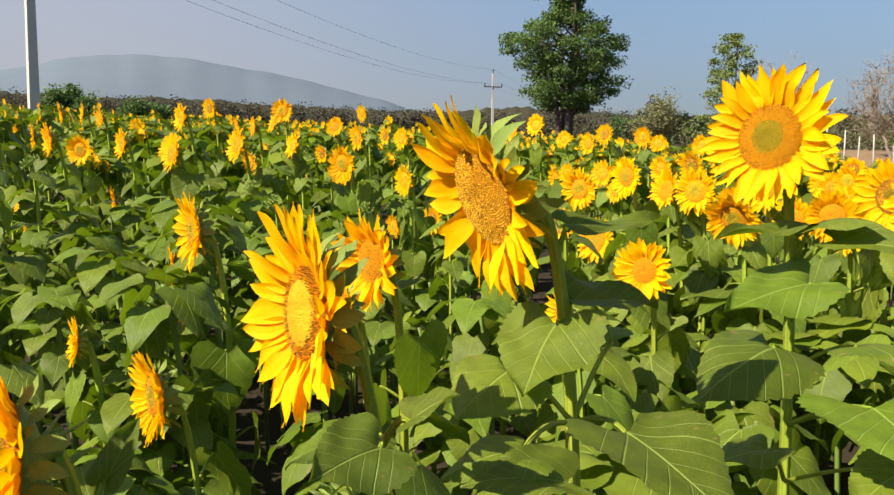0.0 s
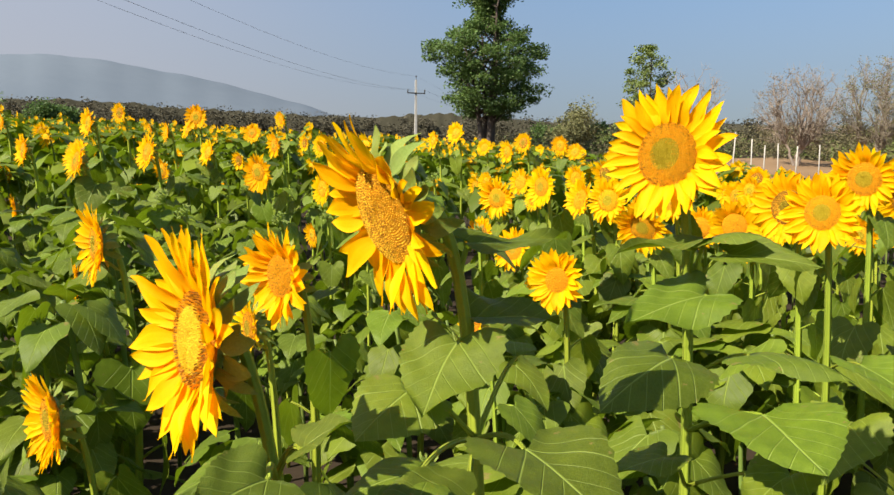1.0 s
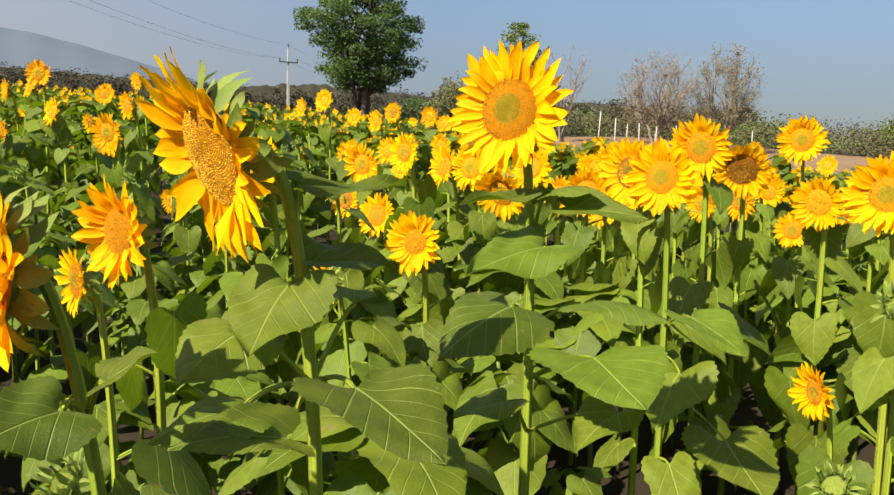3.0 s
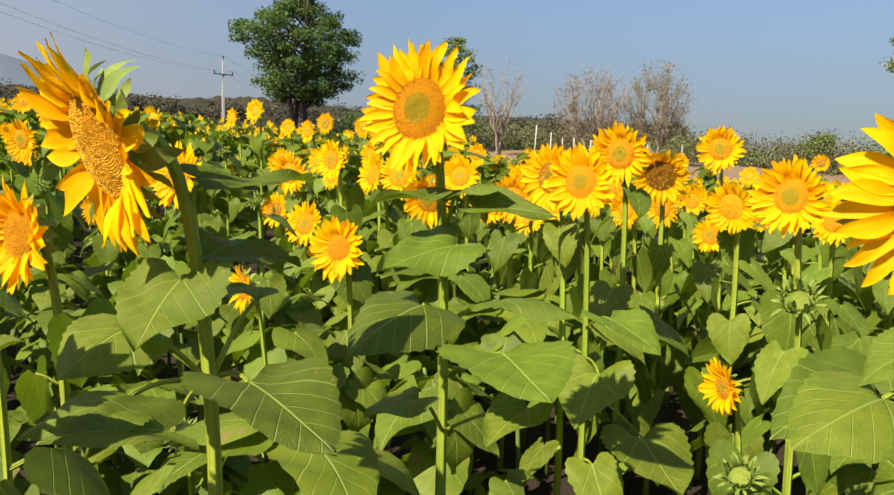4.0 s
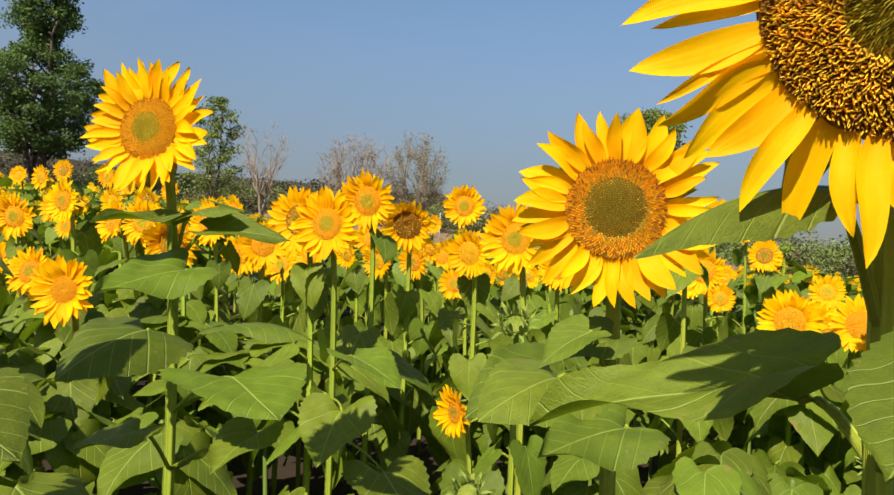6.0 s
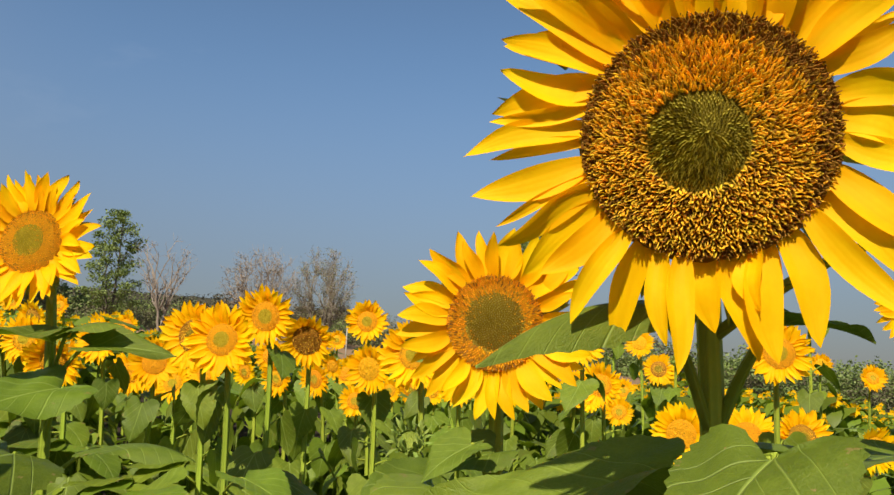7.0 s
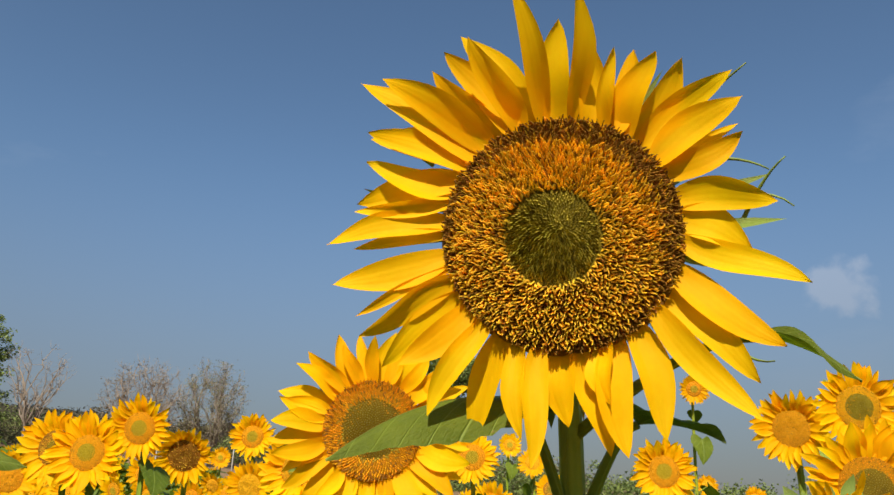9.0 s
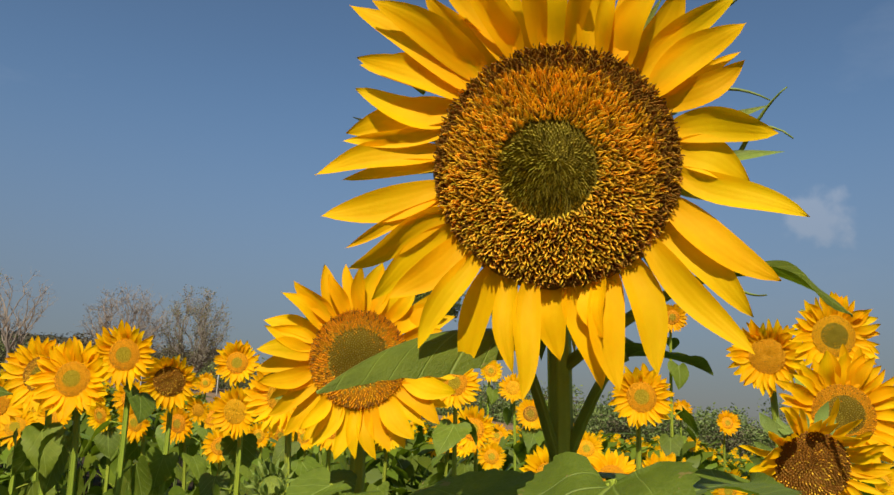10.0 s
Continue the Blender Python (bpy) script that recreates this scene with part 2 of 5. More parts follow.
def mesh_of(name, shape, mats, smooth=True):
    v, f, uv, slots = shape
    me = bpy.data.meshes.new(name)
    me.from_pydata(v.tolist(), [], f)
    for m in mats:
        me.materials.append(m)
    me.polygons.foreach_set("material_index", slots)
    if smooth:
        me.polygons.foreach_set("use_smooth", [True] * len(f))
    layer = me.uv_layers.new(name="UVMap")
    loops = np.empty(len(me.loops), dtype=np.int32)
    me.loops.foreach_get("vertex_index", loops)
    layer.data.foreach_set("uv", uv[loops].astype(np.float32).ravel())
    me.update()
    return me


def part(name, me, parent, m=None, label=""):
    """Links a mesh as one object under a thing or part, at the pose m in its parent's space."""
    ob = new(name, me)
    ob.parent = parent
    if m is not None:
        ob.matrix_basis = m
    return tagged(ob, label=label)


def sheet(nu, nv):
    """A grid of nu x nv cells: u along 0..1, v across -1..1, and its faces."""
    u, v = np.meshgrid(np.linspace(0, 1, nu + 1), np.linspace(-1, 1, nv + 1), indexing="ij")
    w = nv + 1
    faces = [(i * w + j, i * w + j + 1, (i + 1) * w + j + 1, (i + 1) * w + j) for i in range(nu) for j in range(nv)]
    return u.ravel(), v.ravel(), faces


def tube(points, radii, sides=7, ridged=0.0):
    p = np.array(points, float)
    radii = np.ones(len(p)) * radii
    t = np.gradient(p, axis=0)
    t /= np.linalg.norm(t, axis=1)[:, None] + 1e-9
    side = np.cross(t, (0.31, 0.95, 0.05))
    side /= np.linalg.norm(side, axis=1)[:, None] + 1e-9
    up = np.cross(side, t)
    a = np.linspace(0, 2 * math.pi, sides, endpoint=False)
    r = 1 + ridged * np.cos(a * 5)
    ring = side[:, None] * np.cos(a)[None, :, None] + up[:, None] * np.sin(a)[None, :, None]
    v = (p[:, None] + ring * r[None, :, None] * radii[:, None, None]).reshape(-1, 3)
    f = [(i * sides + j, i * sides + (j + 1) % sides, (i + 1) * sides + (j + 1) % sides, (i + 1) * sides + j) for i in range(len(p) - 1) for j in range(sides)]
    f.append(tuple(range(sides - 1, -1, -1)))
    f.append(tuple((len(p) - 1) * sides + j for j in range(sides)))
    uv = np.stack([np.repeat(np.linspace(0, 1, len(p)), sides), np.tile(a / 6.3, len(p))], 1)
    return v, f, uv, [0] * len(f)


def bezier(p0, p1, p2, p3, n):
    t = np.linspace(0, 1, n)[:, None]
    return (1 - t) ** 3 * np.array(p0) + 3 * t * (1 - t) ** 2 * np.array(p1) + 3 * t * t * (1 - t) * np.array(p2) + t**3 * np.array(p3)


def blade(nu, nv, rng, wide=0.8, droop=0.3, fold=0.12, wavy=0.05, teeth=0.036, arch=False):
    """A heart-shaped, toothed leaf blade of length 1 along +y, its upper side to +z."""
    u, v, f = sheet(nu, nv)
    steps = np.linspace(0, 1, 9)
    rim_x = np.interp(u, steps, (0.03, 0.25, 0.43, 0.52, 0.525, 0.46, 0.335, 0.17, 0.0))
    rim_y = np.interp(u, steps, (0.0, -0.16, -0.15, -0.01, 0.19, 0.42, 0.64, 0.84, 1.0))
    rim = np.abs(v) > 0.99
    step = np.round(u * nu).astype(int)
    rim_x = rim_x * (1 + np.where(rim & (step % 2 == 1), teeth, 0) - np.where(rim & (step % 2 == 0), teeth, 0))
    x = np.sign(v) * np.abs(v) ** 0.9 * rim_x * wide
    y = u * (1 - np.abs(v)) + rim_y * np.abs(v)
    ph = rng.random(4) * 6.28
    z = fold * np.abs(x) * 1.6 - droop * (-2.0 * u * (1 - u) if arch else u**2) - 0.35 * droop * (x * 2) ** 2
    z = z + wavy * np.abs(v) * (np.sin(9 * u + ph[0]) + 0.6 * np.sin(15 * u + ph[1] + 2 * v)) + 0.4 * wavy * np.sin(6 * u + ph[2]) * v
    flat_x = x
    x = x + 0.05 * np.sin(3 * u + ph[3]) * u
    return np.stack([x, y, z], 1), f, np.stack([y, flat_x * 0.9 / wide + 0.5], 1), [0] * len(f)


def stalked(nu, nv, rng, stalk=0.45, rise=35, droop_angle=-25, sides=5, **kw):
    """A leaf on its stalk: the stalk starts at the origin and rises along +y, the blade hangs from its end."""
    r = radians(rise)
    e = np.array((0, stalk * math.cos(r), stalk * math.sin(r)))
    curve = bezier((0, 0, 0), e * 0.4 + (0, 0, 0.05), e * 0.8 + (0, 0, 0.05), e, 5)
    b = moved(blade(nu, nv, rng, **kw), Matrix.Translation(e) @ Matrix.Rotation(radians(droop_angle), 4, "X"))
    return joined(b, slotted(tube(curve, np.linspace(0.028, 0.018, 5), sides), 1))


def petal(nu, nv, rng, wide=0.28, curl=0.1, cup=0.12, twist=0.0, wavy=0.02):
    """A pointed ray petal of length 1 along +y, its face to +z."""
    u, v, f = sheet(nu, nv)
    w = wide * 0.5 * 2.0 * (u + 0.07) ** 0.6 * np.maximum(1 - u, 0) ** 0.86 * (1.07 + 0.24 * u)
    x = v * w
    ph = rng.random(3) * 6.28
    z = curl * u**2 + 0.5 * curl * np.sin(4.5 * u + ph[2]) * u + cup * (np.abs(v) ** 2 - 0.4) * w + wavy * np.sin(7 * u + ph[0]) * (1 + v) + twist * v * w * u
    z = z - 0.03 * np.exp(-(v * 2.2) ** 2) * (1 - u) + 0.012 * np.cos(v * 6.3) * np.sin(3.1 * u)
    x = x + 0.11 * np.sin(3.2 * u + ph[1]) * u
    return np.stack([x, u, z], 1), f, np.stack([u, v * 0.5 + 0.5], 1), [0] * len(f)


def lathe(profile, sides):
    """Turns (radius, z, slot) rows round the z axis."""
    rows = np.array(profile, float)
    a = np.linspace(0, 2 * math.pi, sides, endpoint=False)
    v = np.stack([np.outer(rows[:, 0], np.cos(a)), np.outer(rows[:, 0], np.sin(a)), np.repeat(rows[:, 1:2], sides, 1)], 2).reshape(-1, 3)
    f, s = [], []
    for i in range(len(rows) - 1):
        for j in range(sides):
            f.append((i * sides + j, (i + 1) * sides + j, (i + 1) * sides + (j + 1) % sides, i * sides + (j + 1) % sides))
            s.append(int(rows[i, 2]))
    uv = np.stack([np.repeat(np.linspace(0, 1, len(rows)), sides), np.tile(a / 6.29, len(rows))], 1)
    return v, f, uv, s


def rng_of(seed):
    return np.random.default_rng(seed)


def soup(name, template_rows, mats):
    """One mesh from many placed templates: rows of (shape, list of 4x4 arrays)."""
    v, f, uv, slots, start = [], [], [], [], 0
    for shape, places in template_rows:
        if not len(places):
            continue
        a = np.array(places)
        n = len(shape[0])
        v.append((np.einsum("kij,nj->kni", a[:, :3, :3], shape[0]) + a[:, None, :3, 3]).reshape(-1, 3))
        uv.append(np.tile(shape[2], (len(a), 1)))
        for k in range(len(a)):
            off = start + k * n
            f.extend([tuple(i + off for i in face) for face in shape[1]])
        slots.extend(list(shape[3]) * len(a))
        start += n * len(a)
    return mesh_of(name, (np.concatenate(v), f, np.concatenate(uv), slots), mats)


def axes(origin, x, y, z, scale=1.0):
    return Matrix(((x[0] * scale, y[0] * scale, z[0] * scale, origin[0]), (x[1] * scale, y[1] * scale, z[1] * scale, origin[1]), (x[2] * scale, y[2] * scale, z[2] * scale, origin[2]), (0, 0, 0, 1)))


def facing(bearing, pitch):
    b, p = radians(bearing), radians(pitch)
    return Vector((math.sin(b) * math.cos(p), math.cos(b) * math.cos(p), math.sin(p)))


def head_pose(centre, normal, size=1.0, spin=0.0):
    z = Vector(normal).normalized()
    x = Vector((0, 0, 1)).cross(z).normalized()
    y = z.cross(x)
    return axes(centre, x, y, z, size) @ Matrix.Rotation(radians(spin), 4, "Z")


# the land
def terrain(x, y):
    s, r = -0.57 * x + 0.82 * y, math.hypot(x, y)
    z = 0.079 * s if abs(s) < 45 else math.copysign(3.555 + 0.045 * (min(abs(s), 420) - 45), s)
    if s < -45:
        z = -3.555
    b = math.degrees(math.atan2(x, y))
    z += 0.034 * max(0.0, min(r, 62.0) - 30.0) * max(0.0, min(1.0, (b - 18) / 10, (95 - b) / 20))
    return z + 0.015 * max(0.0, min(r, 330.0) - 30.0)


def build_ground():
    radii = [0, 0.3, 0.6, 0.9, 1.2, 1.6, 2.0, 2.5, 3.0, 3.5, 4.2, 5, 6, 7, 8, 9, 10.5, 12, 14, 16, 20, 25, 30, 36, 45, 55, 70, 90, 120, 160, 220, 300, 420, 700, 1200, 2200, 4200]
    sides, v = 128, []
    for r in radii:
        for k in range(sides):
            a = 2 * math.pi * k / sides
            x, y = r * math.sin(a), r * math.cos(a)
            lump = noise.noise(Vector((x * 1.7, y * 1.7, 0))) * 0.03 + noise.noise(Vector((x * 0.3, y * 0.3, 3))) * 0.05
            v.append((x, y, terrain(x, y) + lump * min(1.0, r)))
    f = [(i * sides + k, (i + 1) * sides + k, (i + 1) * sides + (k + 1) % sides, i * sides + (k + 1) % sides) for i in range(len(radii) - 1) for k in range(sides)]
    v = np.array(v)
    v[:sides, 2] = 0
    shape = (v, [t[::-1] for t in f], v[:, :2] * 0.01, [0] * len(f))
    return tagged(new("ground", mesh_of("ground", shape, [M_SOIL])), "brown soil of a sloping field, coloured dark for the shade under the leaves", "ground", kind="structure")


def polar(bearing, r):
    b = radians(bearing)
    x, y = r * math.sin(b), r * math.cos(b)
    return x, y, terrain(x, y)


HILL_BEARINGS = (-62, -45, -34, -30, -26, -22.5, -18, -14, -9.4, -4.4, 0, 6, 12)
HILL_RISES = (0.06, 0.085, 0.105, 0.118, 0.136, 0.145, 0.141, 0.132, 0.118, 0.096, 0.07, 0.05, 0.03)


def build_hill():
    """The long wooded hill on the horizon; its blue-grey colour carries the haze."""
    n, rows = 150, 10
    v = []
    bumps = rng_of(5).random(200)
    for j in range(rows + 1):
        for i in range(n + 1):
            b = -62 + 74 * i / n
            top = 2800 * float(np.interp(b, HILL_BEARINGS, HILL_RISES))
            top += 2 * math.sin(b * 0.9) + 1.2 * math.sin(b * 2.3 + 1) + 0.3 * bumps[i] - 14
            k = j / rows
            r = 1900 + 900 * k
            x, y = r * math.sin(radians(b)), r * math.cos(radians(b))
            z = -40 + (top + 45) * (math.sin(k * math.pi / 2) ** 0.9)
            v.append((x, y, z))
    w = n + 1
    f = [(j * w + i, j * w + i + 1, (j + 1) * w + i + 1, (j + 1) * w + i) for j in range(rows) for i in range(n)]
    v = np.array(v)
    return tagged(new("backdrop_hill", mesh_of("backdrop_hill", (v, f, v[:, :2] * 0.001, [0] * len(f)), [M_HILL])), "long wooded hill on the horizon, tinted blue-grey for haze", "hill", kind="structure")


def build_ploughed_strip():
    """Bare ploughed soil between the field's far side and the scrub, with low furrows."""
    n, rows, v = 160, 60, []
    for j in range(rows + 1):
        for i in range(n + 1):
            b, r = 17 + 43 * i / n, 31 + 27 * j / rows
            x, y, z = polar(b, r)
            edge = 0 if j in (0, rows) or i in (0, n) else 1
            v.append((x, y, z + 0.02 + edge * (0.07 + 0.05 * (j % 2) + 0.03 * noise.noise(Vector((x, y, 0))))))
    w = n + 1
    f = [(j * w + i, (j + 1) * w + i, (j + 1) * w + i + 1, j * w + i + 1) for j in range(rows) for i in range(n)]
    v = np.array(v)
    strip = mesh_of("ploughed_ground", (v, [t[::-1] for t in f], v[:, :2] * 0.01, [0] * len(f)), [M_PLOUGHED])
    return tagged(new("ploughed_ground", strip), "bare reddish-brown ploughed soil behind the field", "ground", kind="structure")


build_ground()
build_ploughed_strip()
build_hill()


# trees, scrub, poles
def limb(start, way, length, radius, rng, droop=0.0, n=6):
    pts, p, d = [np.array(start, float)], np.array(start, float), np.array(way, float)
    for _ in range(n):
        d = d + rng.normal(0, 0.13, 3) + np.array((0, 0, -droop))
        d /= np.linalg.norm(d)
        p = p + d * length / n
        pts.append(p.copy())
    return pts, np.linspace(radius, radius * 0.45, n + 1)


def branches(rng, height, radius, stems, levels, spread, split=3, shrink=0.66, lean=0.12, first=0.45, twig=0.004):
    """Tubes of a branching tree and the ends of its twigs."""
    tubes, ends = [], []
    work = []
    for k in range(stems):
        a = 6.283 * k / stems + rng.random()
        way = np.array((math.cos(a) * lean, math.sin(a) * lean, 1.0))
        work.append((np.array((math.cos(a), math.sin(a), 0)) * radius * (1.1 if stems > 1 else 0) + (0, 0, -0.15), way / np.linalg.norm(way), height * first * (0.85 + 0.3 * rng.random()), radius, 0))
    while work:
        p, d, length, r, level = work.pop()
        pts, rad = limb(p, d, length, r, rng)
        tubes.append(tube(pts, rad, 7 if level == 0 else 5 if level == 1 else 3))
        if level == levels - 1:
            ends.append(pts[4])
        if level >= levels:
            ends.append(pts[-1])
            ends.append(pts[3])
            continue
        n = split + (1 if rng.random() < 0.4 else 0)
        for k in range(n):
            at = pts[-1] if k == 0 else pts[int(rng.integers(2, 6))]
            a = rng.random() * 6.283
            tilt = spread * (0.5 + 0.8 * rng.random()) * (0.5 if k == 0 else 1)
            side = np.cross(d, (math.cos(a), math.sin(a), 0.3))
            side /= np.linalg.norm(side)
            way = d * math.cos(tilt) + side * math.sin(tilt) + np.array((0, 0, 0.1))
            work.append((at, way / np.linalg.norm(way), length * shrink * (0.75 + 0.5 * rng.random()), max(twig, rad[-1] * (0.95 if k == 0 else 0.7)), level + 1))
    return tubes, ends


def leaf_places(points, rng, per, radius, size, flat=0.7, tilt=0.9):
    """Poses of small leaves in uneven clumps round points."""
    rows = []
    for p in points:
        k = int(per * (0.5 + rng.random()))
        reach = radius * (0.6 + 0.8 * rng.random())
        q = np.clip(rng.normal(0, 1, (k, 3)), -1.7, 1.7) * np.array((1, 1, flat)) * reach * 0.55 + p
        a = rng.random((k, 3)) * 6.283
        s = size * (0.6 + 0.8 * rng.random(k))
        for i in range(k):
            m = np.eye(4)
            e = np.array(Euler((tilt * math.sin(a[i, 0]), tilt * math.sin(a[i, 1]), a[i, 2])).to_matrix())
            m[:3, :3], m[:3, 3] = e * s[i], q[i]
            rows.append(m)
    return rows


QUAD = (np.array(((-0.35, 0, 0), (0, -0.5, -0.08), (0.35, 0, 0), (0, 0.55, -0.1))), [(0, 1, 2, 3)], np.array(((0, 0.5), (0.5, 0), (1, 0.5), (0.5, 1.0))), [0])


def tree(name, bearing, r, label, seed, height, width, radius, stems, levels, spread, bark, crown, per, clump, size, category="tree", clear_to=0.0, **kw):
    """A tree of the given height and width: trunk with limbs, and a crown of small leaves in clumps."""
    rng = rng_of(seed)
    x, y, z = polar(bearing, r)
    thing = tagged(new(name), label, category)
    thing.matrix_basis = Matrix.Translation((x, y, z))
    tubes, ends = branches(rng, height, radius, stems, levels, spread, **kw)
    tips = np.array(ends)
    reach = np.percentile(np.hypot(tips[:, 0], tips[:, 1]), 93) + (clump * 0.7 if per > 5 else 0)
    tall = tips[:, 2].max() + (clump * 0.5 if per > 5 else 0)
    shape_m = Matrix.Diagonal((width / 2 / reach, width / 2 / reach, height / tall, 1))
    part("trunk", mesh_of("trunk", moved(joined(*tubes), shape_m), [bark]), thing)
    if crown is not None:
        pts = [p for p in (np.array(shape_m @ Vector(e)) for e in ends) if p[2] > clear_to]
        part("crown", soup("crown", [(QUAD, leaf_places(pts, rng, per, clump, size))], [crown]), thing)
    return thing


def canopy_tree(bearing, r, label, seed, profile, trunks, radius, limbs, rise, crown, per, clump, size, start=0.15, inner=0.45):
    """A tree whose limbs climb from tall trunks to clumps of leaves. profile: heights and half-widths of the crown."""
    rng = rng_of(seed)
    thing = tagged(new("tree"), label, "tree")
    thing.matrix_basis = Matrix.Translation(polar(bearing, r))
    heights, widths = [p[0] for p in profile], [p[1] for p in profile]
    top = heights[-1]
    lines = []
    for k in range(trunks):
        a = 6.283 * k / trunks + rng.random()
        foot = np.array((math.cos(a), math.sin(a), 0)) * radius * 1.3 * (trunks > 1)
        reach = top * (0.96 if k == 0 else rng.uniform(0.55, 0.8))
        lean = widths[len(widths) // 2] * (0.05 if k == 0 else 0.3)
        line = np.array([foot * (1 + 2 * t) + (math.cos(a) * lean * t * t + rng.normal(0, 0.05), math.sin(a) * lean * t * t + rng.normal(0, 0.05), reach * t - 0.15) for t in np.linspace(0, 1, 14)])
        lines.append(line)
    tubes = [tube(line, np.linspace(radius, radius * 0.22, 14), 8) for line in lines]
    places = []
    for k in range(limbs):
        z = heights[0] + (top - heights[0]) * (k + rng.random()) / limbs
        wide = float(np.interp(z, heights, widths))
        a, q = k * 2.4 + rng.normal(0, 0.3), wide * math.sqrt(rng.uniform(inner**2, 1.0))
        end = np.array((math.cos(a) * q, math.sin(a) * q, z))
        line = lines[k % trunks] if z < 0.75 * top else lines[0]
        zs = max(start * top, z - rise * q - 0.3)
        root = line[int(np.argmin(abs(line[:, 2] - zs)))]
        curve = np.array(bezier(root, root + (end - root) * 0.35 + (0, 0, 0.12 * q), root + (end - root) * 0.7 + (0, 0, 0.16 * q), end, 8))
        curve[1:-1] += rng.normal(0, 0.06, (6, 3))
        tubes.append(tube(curve, np.linspace(radius * 0.32, radius * 0.07, 8), 4))
        places += [curve[-1], curve[6]] + ([curve[4]] if q > 0.6 * max(widths) else [])
    part("trunk", mesh_of("trunk", joined(*tubes), [M_BARK]), thing)
    part("crown", soup("crown", [(QUAD, leaf_places(places, rng, per, clump, size, 0.5))], [crown]), thing)
    return thing


canopy_tree(8.3, 60, "tall dark green leafy tree with several trunks", 11, ((2.9, 1.8), (3.6, 3.3), (5.2, 4.3), (7.0, 4.9), (8.4, 4.6), (9.4, 3.0), (9.9, 0.5), (10.9, 0.5), (12, 2.2), (14, 2.0), (15.4, 0.5)), 4, 0.26, 150, 0.35, M_CROWN, 158, 0.8, 0.18)
canopy_tree(19.6, 55, "slender green tree with a sparse crown", 12, ((1.0, 1.1), (2.5, 1.9), (4.5, 2.0), (6.2, 1.4), (7.3, 0.8), (8.0, 0.2)), 2, 0.1, 40, 0.7, M_CROWN_LIGHT, 75, 0.5, 0.15)
canopy_tree(50.9, 42, "broad flat-topped green tree on a bare trunk", 13, ((6.3, 1.7), (6.8, 2.2), (7.4, 2.0), (7.9, 1.2), (8.2, 0.4)), 2, 0.15, 58, 1.1, M_CROWN_LIGHT, 110, 0.42, 0.12, 0.4, 0.3)
tree("tree", 44.8, 62, "small round green tree", 14, 2.7, 2.2, 0.1, 1, 3, 0.7, M_BARK, M_CROWN_LIGHT, 90, 0.45, 0.14)
for bearing, r, high, wide, seed in ((-26.2, 48, 2.6, 2.4, 31), (-21.9, 55, 2.1, 1.8, 32), (-20.7, 58, 1.9, 1.7, 33), (12.6, 72, 3.0, 4.0, 34), (16.6, 68, 3.0, 3.6, 35)):
    tree("bush", bearing, r, "dense dark green round bush at the field's edge", seed, high, wide, 0.06, 5, 2, 0.5, M_BARK, M_CROWN, 90, 0.5, 0.16, category="bush", lean=0.5, first=0.5)
tree("shrub", 14.3, 46, "pale half-dry shrub with open twigs", 15, 3.9, 3.4, 0.05, 5, 2, 0.5, M_PALE_BARK, M_PALE_LEAF, 60, 0.5, 0.12, lean=0.35, category="shrub", twig=0.015)

